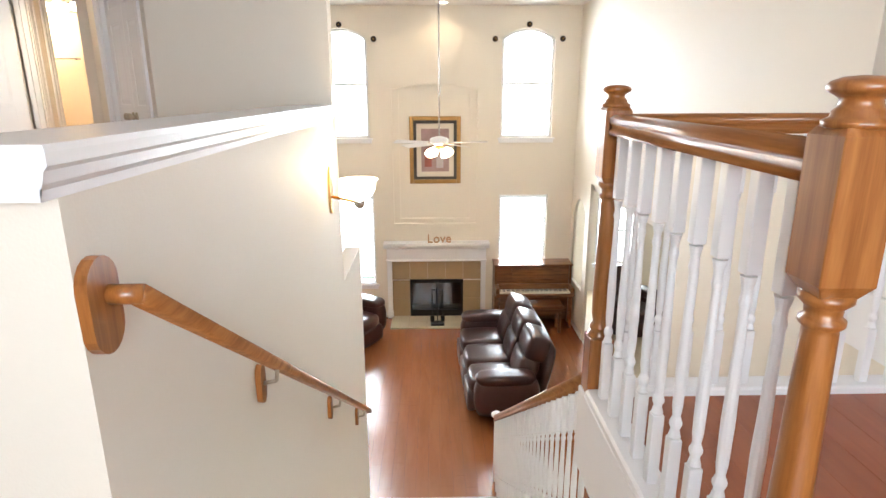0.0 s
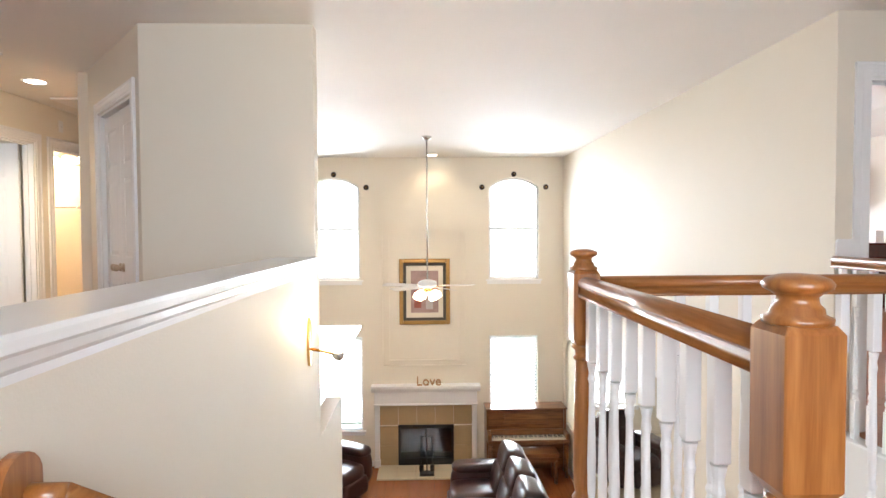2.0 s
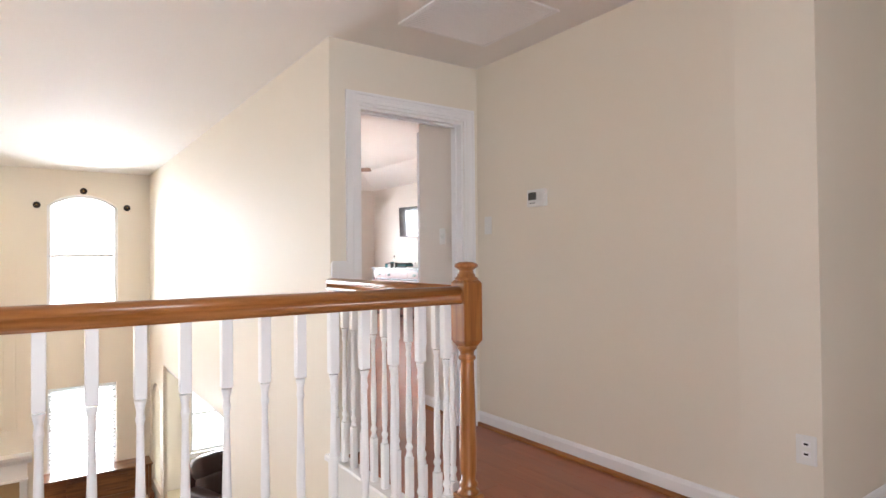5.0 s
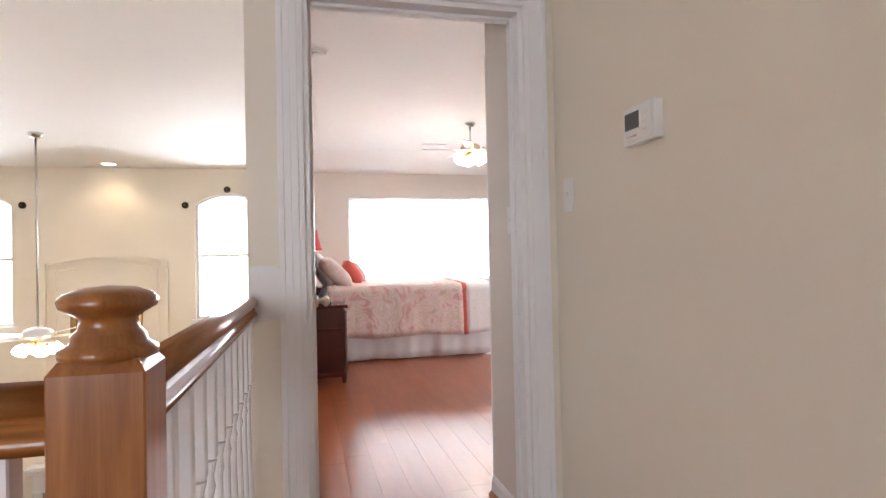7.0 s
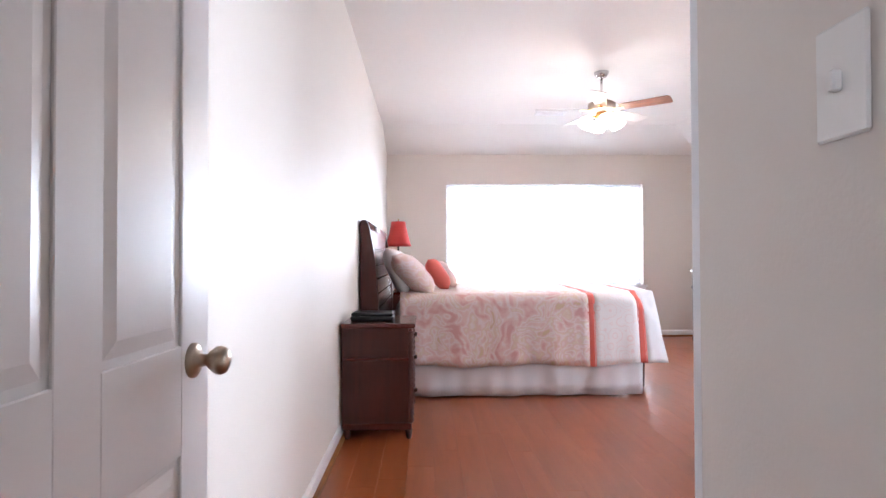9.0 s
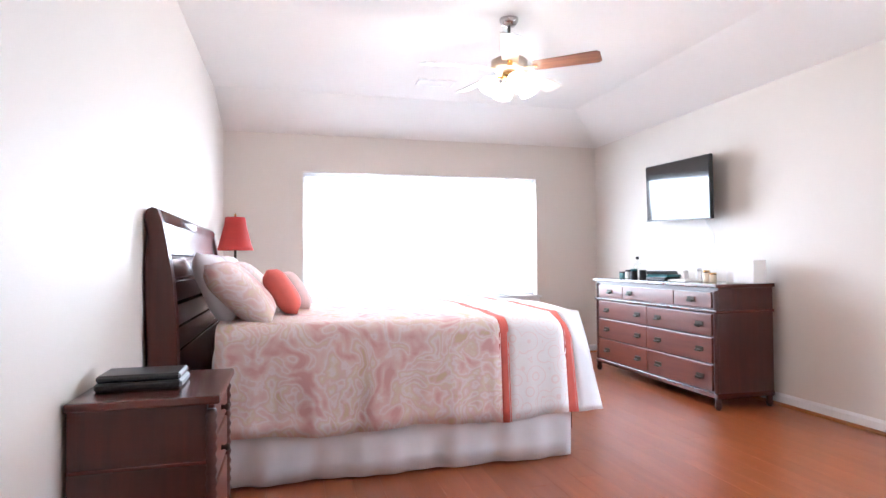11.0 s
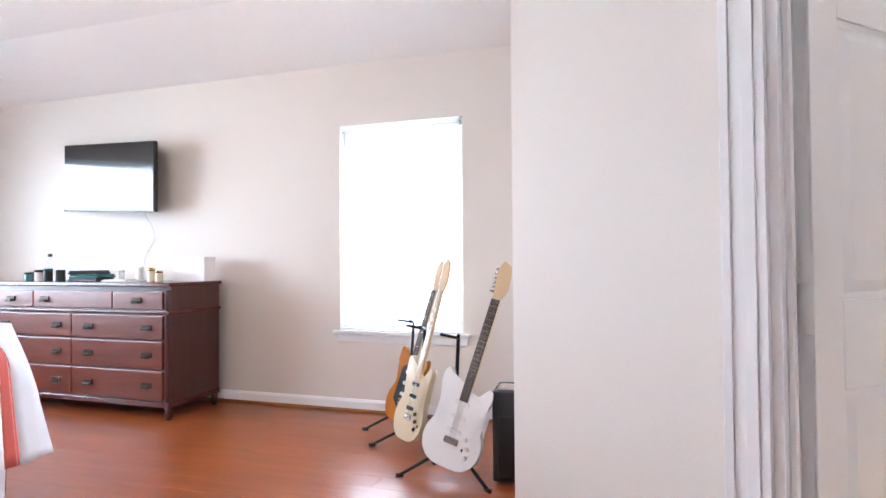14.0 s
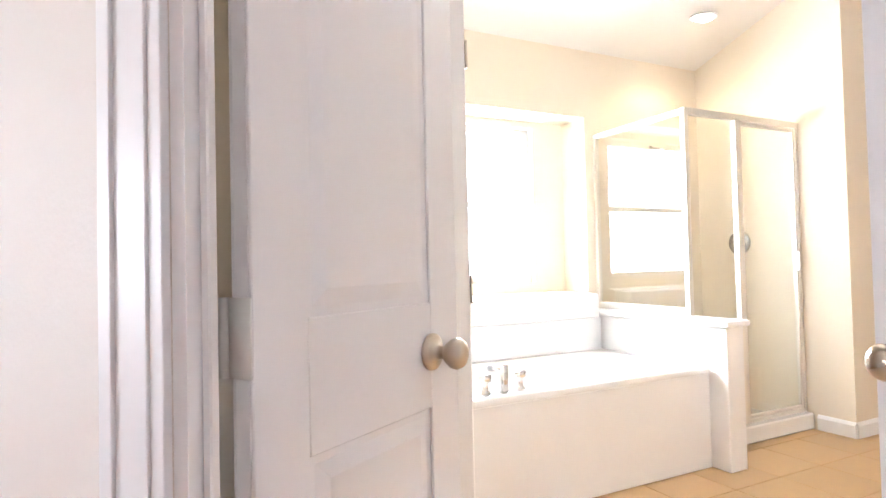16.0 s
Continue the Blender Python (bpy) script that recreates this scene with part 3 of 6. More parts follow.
# upper floor slabs
bm = bmesh.new()
for x0, y0, x1, y1 in ((1.40, -2.2, 5.3, 1.68), (XR + 0.004, 1.68, 4.41, 3.11), (-2.95, -2.2, 1.40, 0.47), (-2.95, 0.47, 0.07, 3.39), (-5.2, 3.39, GL - 0.001, 7.1)):
    box(bm, (x0, y0, -0.30), (x1, y1, -0.012))
tagged(part("floor_hall", bm, M_gap), "sub-floor of the upper hall", "floor", kind="structure")
bm = bmesh.new()
box(bm, (XR + 0.050, 3.11, -0.255), (8.0, BY + 0.1, -0.012))
tagged(part("floor_bedroom", bm, M_gap), "sub-floor of the bedroom", "floor", kind="structure")

# hall walls
wall("wall_bedroom_door", (XR, YD), (4.46, YD), -0.3, 3.0, 0.12, M_wall, [(0.186, 0.975, -0.3, 2.06)], "cream wall with the bedroom doorway")
wall("wall_hall_east", (XH, YD), (XH, 1.20), -0.3, CEIL, 0.1, M_wall)
wall("wall_hall_splay", (XH, 1.20), (4.375, 0.90), -0.3, CEIL, 0.1, M_wall)
wall("wall_hall_return", (4.375, 0.90), (5.20, 0.90), -0.3, CEIL, 0.1, M_wall)
wall("wall_loft_east", (5.20, 0.92), (5.20, -2.2), -0.3, CEIL, 0.1, M_wall)
# opening in the south wall is for the unseen, added loft window
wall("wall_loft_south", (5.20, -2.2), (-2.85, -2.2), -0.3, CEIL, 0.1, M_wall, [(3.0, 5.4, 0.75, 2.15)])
wall("wall_corridor_west", (-2.85, -2.2), (-2.85, 7.0), -0.3, CEIL, 0.1, M_wall, [(6.75, 7.55, -0.3, 2.05), (7.82, 8.55, -0.3, 2.05)])
wall("wall_corridor_end", (-2.85, 7.0), (-1.85, 7.0), -0.3, CEIL, 0.1, M_wall)
wall("wall_corridor_east", (-1.85, 7.0), (-1.85, 4.36), -0.3, CEIL, 0.05, M_wall)
wall("wall_corridor_corner", (-1.85, 4.36), (-1.76, 4.34), -0.3, CEIL, 0.05, M_wall)
wall("wall_closet", (-1.76, 4.34), (-0.85, 3.27), -0.3, CEIL, 0.12, M_wall, [(0.36, 1.24, -0.3, 2.05)], "cream slanting wall with a closet doorway")
wall("wall_stair_head", (-0.85, 3.27), (0.19, 3.27), -0.3, CEIL, 0.12, M_wall)
wall("wall_stair", (0.19, 0.62), (0.19, 3.268), LOW, 0.955, 0.22, M_wall, (), "cream half wall beside the stair")
wall("wall_stair_low", (0.19, 3.268), (0.19, 4.28), LOW, -0.12, 0.12, M_wall)
wall("wall_west_room", (-5.2, 3.4), (-5.2, 7.2), -0.3, CEIL, 0.1, M_wall)
wall("wall_west_room_north", (-5.2, 5.48), (-2.95, 5.48), -0.3, CEIL, 0.06, M_wall)
# opening here holds an unseen window, added to light this room
wall("wall_west_room_south", (-2.95, 3.4), (-5.2, 3.4), -0.3, CEIL, 0.1, M_wall, [(0.5, 1.7, 0.75, 2.05)])
wall("wall_small_bath_back", (-5.1, 5.54), (-5.1, 7.2), -0.3, CEIL, 0.05, M_bath_wall)
wall("wall_small_bath_north", (-5.1, 7.1), (-2.95, 7.1), -0.3, CEIL, 0.1, M_bath_wall)

# bedroom and bathroom walls
WX0, WX1, WZ0, WZ1 = 4.165, 6.985, 0.74, 2.18
wall("wall_bedroom_window", (BL, BY), (BX + 0.2, BY), -0.3, 3.0, 0.22, M_bed_wall, [(WX0 - BL, WX1 - BL, WZ0, WZ1)], "pale bedroom wall with one wide window")
wall("wall_dresser", (BX, BY), (BX, 5.24), -0.3, 3.0, 0.15, M_bed_wall, [(BY - 7.08, BY - 6.12, 0.60, 2.135)], "pale bedroom wall with a single window")
wall("wall_guitar_corner", (BX, V1.y), (V1.x, V1.y), -0.3, 3.0, 0.11, M_bed_wall)
wall("wall_bath_stub", tuple(V1), tuple(J1), -0.3, 3.0, 0.11, M_bed_wall, (), "pale slanting wall beside the bathroom doors")
wall("wall_bath_doors", tuple(J1), tuple(V0), -0.3, 3.0, 0.045, M_bed_wall, [(0.078, (J1 - V0).length - 0.12, -0.3, 2.05)], "pale slanting wall with a double doorway")
wall("wall_vestibule", tuple(V0), (4.285, 3.12), -0.3, 3.0, 0.10, M_bed_wall)
wall("wall_bath_window", bp(BATHX, 5.10), bp(BATHX, SHY), -0.3, 3.0, 0.40, M_bath_wall, [(5.10 - 3.83, 5.10 - 2.50, 0.88, 2.06)])
wall("wall_tub_end", (8.0, 4.10), (6.20, 4.10), -0.3, 3.0, -0.10, M_bath_wall, (), "cream wall closing the end of the tub")
t = tagged(part("trim_tub_wall_end", cube((6.178, 4.094, 0.0), (6.1995, 4.206, 2.05), 0.003), M_trim), "white painted jamb on the end of the tub wall", "jamb", kind="structure")
for z in (0.25, 1.01, 1.765):
    part("hinge", cube((6.174, 4.086, z - 0.045), (6.190, 4.0945, z + 0.045), 0.002), M_knob, t, "satin nickel hinge")
wall("wall_bath_shower", bp(BATHX + 0.4, SHY), bp(TOX, SHY), -0.3, 3.0, 0.1, M_bath_wall)
wall("wall_bath_toilet", bp(TOX, SHY - 0.1), bp(TOX, -0.5), -0.3, 3.0, 0.1, M_bath_wall)
wall("wall_bath_south", (7.6, -0.4), (5.32, -0.4), -0.3, 3.0, 0.1, M_bath_wall)
wall("wall_bath_west", (5.32, -0.4), (5.32, 1.03), -0.3, 3.0, 0.02, M_bath_wall)
wall("wall_bath_west_low", (5.32, 1.03), (4.43, 1.03), -0.3, 3.0, 0.01, M_bath_wall)
wall("wall_bath_hall", (4.43, 1.03), (4.43, 3.62), -0.3, 3.0, 0.01, M_bath_wall)
tagged(part("floor_bath", cube((4.3, -0.5, -0.254), (8.2, 5.24, -0.013)), M_gap), "sub-floor of the bathroom", "floor", kind="structure")

# ceilings
bm = bmesh.new()
box(bm, (-5.3, -2.3, CEIL), (XR, GY + 0.2, CEIL + 0.1))
box(bm, (XR, -2.3, CEIL), (5.3, YD, CEIL + 0.1))
tagged(part("ceiling", bm, M_ceil), "textured off-white ceiling", "ceiling", kind="structure")
tagged(part("ceiling_side_room", cube((XR + 0.096, 3.0, -0.40), (8.0, BY, -0.30)), M_ceil), "off-white ceiling of the side room", "ceiling", kind="structure")


def sheet(name, polys, label):
    bm = bmesh.new()
    for p in polys:
        bm.faces.new([bm.verts.new(v) for v in p])
    bmesh.ops.remove_doubles(bm, verts=bm.verts[:], dist=1e-4)
    ob = tagged(part(name, bm, M_ceil), label, "ceiling", kind="structure")
    s = ob.modifiers.new("thick", "SOLIDIFY")
    s.thickness, s.offset = 0.06, 1.0
    return ob


TX, TY = BX - 0.72, BY - 0.84
sheet("ceiling_bedroom", [[(BL, YD, BCEIL), (TX, YD, BCEIL), (TX, TY, BCEIL), (BL, TY, BCEIL)],
                          [(BL, TY, BCEIL), (TX, TY, BCEIL), (BX, BY, BW), (BL, BY, BW)],
                          [(TX, YD, BCEIL), (BX, YD, BW), (BX, BY, BW), (TX, TY, BCEIL)]], "off-white bedroom ceiling with sloped edges")
sheet("ceiling_bath", [[(4.75, -0.5, 2.78), (7.20, -0.5, 2.78), (7.20, 4.2, 2.78), (4.75, 4.2, 2.78)],
                       [(7.20, -0.5, 2.78), (BATHX, -0.5, 2.52), (BATHX, 4.2, 2.52), (7.20, 4.2, 2.78)]], "off-white bathroom ceiling with a sloped edge").matrix_basis = BROT

# trim
for p, q in (((XH, YD), (XH, 1.20)), ((XH, 1.20), (4.375, 0.90)), ((4.375, 0.90), (5.2, 0.90)), ((4.30, YD), (XH, YD)), ((-1.85, 7.0), (-1.85, 4.36)), ((-0.82, 3.27), (0.07, 3.27)),
             ((BL, 3.12), (BL, BY)), ((BL, BY), (BX, BY)), ((BX, BY), (BX, V1.y)), ((BX, V1.y), tuple(V1)), (tuple(V1), tuple(J1 + (V1 - J1) * 0.02)), (tuple(V0), (4.285, 3.13))):
    baseboard(p, q)
for p, q in (((GL, GY), (-0.06, GY)), ((1.76, GY), (XR, GY)), ((XR, GY), (XR, 8.52))):
    baseboard(p, q, LOW, False)
for p, q in ((bp(7.12, SHY), bp(TOX, SHY)), (bp(TOX, SHY), bp(TOX, -0.4))):
    baseboard(p, q, 0, False)
HCAP = [(-0.132, 0.0), (-0.132, -0.02), (-0.125, -0.028), (-0.120, -0.048), (-0.113, -0.058), (-0.113, -0.075)]
tagged(part("trim_half_wall_cap", sweep(HCAP + [(-x, z) for x, z in HCAP[::-1]] + [(0.13, 0.012), (-0.13, 0.012)], (0.08, 0.575, 1.02), (0.08, 3.268, 1.02)), M_trim), "white moulded wooden cap on a half wall", "wall cap", kind="structure")
casing("door_1_casing", pose(XR + 0.186, YD, 0), 0.789, 2.06, 0.12)
casing("door_2_casing", pose(-2.85, -2.2 + 6.75, 0, 0, 0, 90), 0.80, 2.05, 0.1)
casing("door_3_casing", pose(-2.85, -2.2 + 7.82, 0, 0, 0, 90), 0.73, 2.05, 0.1)
_d = (Vector((-0.85, 3.27)) - Vector((-1.76, 4.34))).normalized()
_p = Vector((-1.76, 4.34)) + _d * 0.36
casing("door_4_casing", pose(_p.x, _p.y, 0, 0, 0, math.degrees(math.atan2(_d.y, _d.x))), 0.88, 2.05, 0.12, False)
BANG = math.degrees(math.atan2(-VU.y, -VU.x))
_j = J1 + (V0 - J1).normalized() * 0.078
casing("door_5_casing", pose(_j.x, _j.y, 0, 0, 0, BANG), (J1 - V0).length - 0.198, 2.05, 0.045, True, 0.08)

# doors: hinge at local x = 0
door_leaf("door_1", "white six-panel bedroom door standing open", pose(XR + 0.186 + 0.02, 3.125, 0, 0, 0, 88), 0.745, 2.03, 2, (0.68, 0.95))
door_leaf("door_2", "white six-panel door standing open off the corridor", pose(-2.97, 5.33, 0, 0, 0, 187), 0.76, 2.03, 2, (0.69, 0.95))
for k, (s, ang) in enumerate(((0.385, 0), (1.215, 180))):
    q = Vector((-1.76, 4.34)) + _d * s + Vector((-_d.y, _d.x)) * (0.03 if k == 0 else 0.065)
    door_leaf("door_%d" % (3 + k), "white narrow panelled closet door, shut", pose(q.x, q.y, 0, 0, 0, math.degrees(math.atan2(_d.y, _d.x)) + ang), 0.412, 2.02, 1, (0.375, 0.95) , True)
door_leaf("door_5", "white narrow panelled bathroom door standing open", pose(5.095, 4.70, 0, 0, 0, -47), 0.445, 2.03, 1, (0.36, 0.95))
door_leaf("door_6", "white narrow panelled bathroom door pushed wide open", pose(4.44, 3.885, 0, 0, 0, -6), 0.62, 2.03, 1, (0.56, 0.95))

# windows
for k, (u0, u1, z0, z1, rise) in enumerate(wins):
    window("window_%d" % (k + 1), "white-framed %s great-room window, glaring daylight" % ("arched upper" if rise else "lower"), pose(GL + u0, GY, z0), u1 - u0, z1 - z0, 0.12, rise, 1, 0 if rise else 30)
    area("daylight", (GL + (u0 + u1) / 2, GY + 0.17, (z0 + z1) / 2), (GL + (u0 + u1) / 2, 0, (z0 + z1) / 2), u1 - u0, z1 - z0, LG * (u1 - u0) * (z1 - z0), DAY, 105)
window("window_5", "wide white bedroom window full of daylight", pose(WX0, BY, WZ0), WX1 - WX0, WZ1 - WZ0, 0.17, 0, 0, 32)
area("daylight", ((WX0 + WX1) / 2, BY + 0.21, (WZ0 + WZ1) / 2), ((WX0 + WX1) / 2, 0, (WZ0 + WZ1) / 2), WX1 - WX0, WZ1 - WZ0, LB * (WX1 - WX0) * (WZ1 - WZ0), DAY)
window("window_6", "white bedroom window with a half-lowered blind", pose(BX, 7.08, 0.60, 0, 0, -90), 0.96, 1.535, 0.11, 0, 1, 36)
area("daylight", (BX + 0.145, 6.60, 1.36), (0, 6.60, 1.36), 0.96, 1.535, LT * 1.4, DAY)
wall("wall_bath_recess", bp(BATHX + 0.24, 3.83), bp(BATHX + 0.24, 2.50), 0.88, 2.06, 0.155, M_bath_wall, [(0.0, 1.07, 0.95, 2.01)])
window("window_7", "white bathroom window in a deep recess", BROT @ pose(BATHX + 0.24, 3.83, 0.95, 0, 0, -90), 1.07, 1.06, 0.10, 0, 1, 0, False)
area("daylight", (*bp(BATHX + 0.39, 3.295), 1.48), (*bp(0, 3.295), 1.48), 1.07, 1.06, LT * 4.2, DAY)
window("window_8", "white side-room window, bright", pose(XR + 0.05 + 0.80, BY, -2.3), 0.95, 1.35, 0.10, 0, 1, 0)
area("daylight", (XR + 1.325, BY + 0.13, -1.62), (XR + 1.325, 0, -1.62), 0.95, 1.35, LG, DAY)

# unseen loft window behind the walk, added with its lamp to light the hall
window("window_9", "unseen wide white loft window, added for daylight", pose(2.2, -2.2, 0.75, 0, 0, 180), 2.4, 1.4, 0.09, 0, 0, 0)
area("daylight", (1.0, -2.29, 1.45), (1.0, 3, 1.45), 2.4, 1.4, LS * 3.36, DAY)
# unseen window and lamp, added so the open corridor door is bright
window("window_10", "unseen white window off the corridor, added to brighten the open door", pose(-3.45, 3.4, 0.75, 0, 0, 180), 1.2, 1.3, 0.09, 0, 0, 0)
area("daylight", (-4.05, 3.31, 1.4), (-4.05, 6, 1.4), 1.2, 1.3, 9, DAY)
for nm, lo, hi in (("backdrop_north", (-8, 13, -5.2), (14, 13.05, 9)), ("backdrop_east", (13, -6, -3.2), (13.05, 12.9, 9)), ("backdrop_south", (-8, -8.05, -3.2), (12, -8, 9))):
    tagged(part(nm, cube(lo, hi), M_sky), "plain bright overcast sky", "backdrop", kind="structure")

# stair
bm = bmesh.new()
N, RISE, GO = 16, 0.18, 0.268
for k in range(1, N):
    y0 = 0.47 + (k - 1) * GO
    box(bm, (0.191, y0 - 0.02, LOW), (1.40, y0 + GO, -k * RISE), 0.012)
tagged(part("stair", bm, M_carpet), "carpeted straight stair going down", "stair", kind="structure")

# ---- balustrade ----
NEWEL_BLOCK, NEWEL_TOP, NEWEL_BASE = 0.80, 1.055, 0.23


def newel(p):
    t = thing("newel_post", "honey-oak turned newel post with a ball cap", "newel post", pose(*p), "newels of the stair-head balustrade")
    part("base_block", cube((-0.044, -0.044, 0), (0.044, 0.044, NEWEL_BASE), 0.004), M_rail, t)
    part("shaft", turned([(0.043, NEWEL_BASE), (0.043, 0.24), (0.030, 0.25), (0.037, 0.262), (0.037, 0.27), (0.027, 0.285), (0.033, 0.32), (0.034, 0.40), (0.030, 0.60), (0.027, 0.735), (0.026, 0.742), (0.034, 0.75), (0.034, 0.758), (0.027, 0.764), (0.028, 0.778), (0.040, 0.79), (0.040, NEWEL_BLOCK + 0.002)], 24), M_rail, t, "", True)
    bm = bmesh.new()
    rings = []
    for h, z in ((0.030, NEWEL_BLOCK), (0.044, NEWEL_BLOCK + 0.022), (0.044, NEWEL_TOP - 0.012), (0.036, NEWEL_TOP)):
        c = 0.002
        rings.append([bm.verts.new((x, y, z)) for x, y in ((h, h - c), (h - c, h), (c - h, h), (-h, h - c), (-h, c - h), (c - h, -h), (h - c, -h), (h, c - h))])
    for a, b in zip(rings, rings[1:]):
        for k in range(8):
            bm.faces.new((a[k], a[(k + 1) % 8], b[(k + 1) % 8], b[k]))
    bm.faces.new(rings[0][::-1])
    bm.faces.new(rings[-1])
    part("top_block", bm, M_rail, t)
    part("cap", turned([(0.036, NEWEL_TOP - 0.004), (0.046, NEWEL_TOP), (0.047, NEWEL_TOP + 0.008), (0.036, NEWEL_TOP + 0.014), (0.035, NEWEL_TOP + 0.022), (0.029, NEWEL_TOP + 0.028), (0.027, NEWEL_TOP + 0.038), (0.034, NEWEL_TOP + 0.044), (0.045, NEWEL_TOP + 0.050), (0.047, NEWEL_TOP + 0.057), (0.042, NEWEL_TOP + 0.064), (0.026, NEWEL_TOP + 0.070), (0.002, NEWEL_TOP + 0.072)], 28), M_rail, t, "turned mushroom cap", True)
    return t


N1, N2, N3 = (1.404, 0.541), (1.404, 1.675), (3.217, 1.679)
for n in (N1, N2, N3):
    newel((*n, 0.0))
RAIL = [(-0.030, 0.0), (-0.030, 0.012), (-0.022, 0.020), (-0.022, 0.030), (-0.031, 0.040), (-0.030, 0.054), (-0.018, 0.064), (0, 0.067), (0.018, 0.064), (0.030, 0.054), (0.031, 0.040), (0.022, 0.030), (0.022, 0.020), (0.030, 0.012), (0.030, 0.0)]
RAIL_Z = 0.966
BAL = [(0.016, 0), (0.016, 0.24), (0.011, 0.26), (0.016, 0.272), (0.016, 0.280), (0.010, 0.295), (0.013, 0.32), (0.0145, 0.42), (0.010, 0.60), (0.0095, 0.66), (0.013, 0.675), (0.010, 0.69), (0.0105, 0.70), (0.016, 0.725), (0.016, 0.93)]


def baluster_mesh(h=RAIL_Z):
    s = h / 0.925
    bm = turned([(r, z * s) for r, z in BAL[1:-1]], 12)
    box(bm, (-0.016, -0.016, 0), (0.016, 0.016, 0.235 * s), 0.002)
    box(bm, (-0.016, -0.016, 0.73 * s), (0.016, 0.016, h), 0.002)
    return bm


def balustrade(p, q, n, label):
    d = (Vector(q) - Vector(p)).normalized()
    along = abs(d.x) > 0.5
    t = thing("stair_rail", label, "balustrade", group="stair-head balustrade")
    a, b = Vector(p) + d * 0.044, Vector(q) - d * 0.044
    part("handrail", sweep(RAIL, (*a, RAIL_Z), (*b, RAIL_Z)), M_rail_x if along else M_rail_y, t, "honey-oak moulded handrail", True)
    part("shoe_rail", sweep([(-0.05, 0), (-0.05, 0.022), (-0.042, 0.03), (0.042, 0.03), (0.05, 0.022), (0.05, 0)], (*a, 0.0), (*b, 0.0)), M_trim, t, "white painted base rail")
    base = None
    L = (b - a).length
    for k in range(n):
        c = a + d * (L * (k + 0.5) / n)
        m = pose(c.x, c.y, 0.0)
        if base is None:
            base = part("baluster", baluster_mesh(), M_trim, t, "white turned baluster")
            base.matrix_basis = m
        else:
            same("baluster", base, t, m)
    return t


balustrade(N1, N2, 9, "oak-topped balustrade with white turned balusters beside the stair")
balustrade(N2, N3, 15, "oak-topped balustrade with white turned balusters over the great room")
balustrade(N3, (3.235, YD + 0.03), 11, "oak-topped balustrade with white turned balusters by the bedroom door")
tagged(part("trim_rail_plate", prism([(-0.05, 0.955), (0.05, 0.955), (0.05, 1.115), (0.04, 1.13), (-0.04, 1.13), (-0.05, 1.115)], 0.018, pose(3.288, YD - 0.018, 0)), M_trim), "white wall plate where the handrail meets the wall", "wall plate", kind="structure")
# floor edge facings
bm = bmesh.new()
box(bm, (1.352, 0.47, -0.33), (1.399, 1.725, 0.0), 0.003)
box(bm, (1.40, 1.681, -0.33), (XR - 0.02, 1.725, 0.0), 0.003)
box(bm, (XR - 0.022, 1.725, -0.33), (XR - 0.002, YD, 0.0), 0.003)
tagged(part("trim_floor_edge", bm, M_trim), "white painted facing on the edge of the upper floor", "fascia", kind="structure")
# raking knee wall and lower rail on the stair's open side
bm = prism([(0.47, LOW), (4.55, LOW), (4.55, LOW + 0.1), (0.47, -0.03), ], 0.05, Matrix.Translation((1.40, 0, 0)) @ Matrix(((0, 1, 0, 0), (1, 0, 0, 0), (0, 0, 1, 0), (0, 0, 0, 1))))
tagged(part("wall_stringer", bm, M_wall), "cream raking side wall of the stair", "wall", kind="structure")
sl = RISE / GO
t = thing("lower_stair_rail", "white balusters under a raking oak handrail down the stair", "balustrade")
part("handrail", sweep(RAIL, (1.425, 1.75, -0.02), (1.425, 4.95, -0.02 - 3.2 * sl)), M_rail_y, t, "raking honey-oak handrail", True)
base = None
for k in range(26):
    y = 1.84 + k * 0.118
    top = -0.02 - (y - 1.75) * sl + 0.005
    bot = -0.03 - (y - 0.47) * sl
    m = pose(1.425, y, bot)
    if base is None:
        base = part("baluster", baluster_mesh(top - bot), M_trim, t, "white turned baluster")
        base.matrix_basis = m
    else:
        same("baluster", base, t, m)
part("end_cap", turned([(0.05, 0), (0.055, 0.012), (0.045, 0.03), (0.01, 0.035)], 16, pose(1.425, 4.95, -2.10)), M_trim, t, "white rail end cap", True)
part("end_post", cube((1.405, 4.93, LOW), (1.445, 4.97, -2.10), 0.004), M_trim, t)
t = thing("wall_handrail", "oak handrail bracketed to the stair wall", "handrail")
hr = [(0.26, 0.68, 0.76), (0.26, 3.90, 0.76 - 3.22 * sl)]
part("rail", sweep([(-0.018, -0.012), (-0.014, -0.017), (0.014, -0.017), (0.018, -0.012), (0.018, 0.012), (0.012, 0.019), (-0.012, 0.019), (-0.018, 0.012)], hr[0], hr[1]), M_rail_y, t, "", True)
part("return", rod((0.20, 0.68, 0.76), (0.272, 0.68, 0.76), 0.019, 12), M_rail, t, "", True)
bm = prism([(0.05 * math.cos(a), 0.055 * math.sin(a) + (0.035 if math.sin(a) > 0 else -0.035)) for a in [k * math.pi / 10 for k in range(20)]], 0.022, pose(0.213, 0.665, 0.745, 0, 0, 90))
part("rosette", bm, M_rail, t, "oval oak wall rosette")
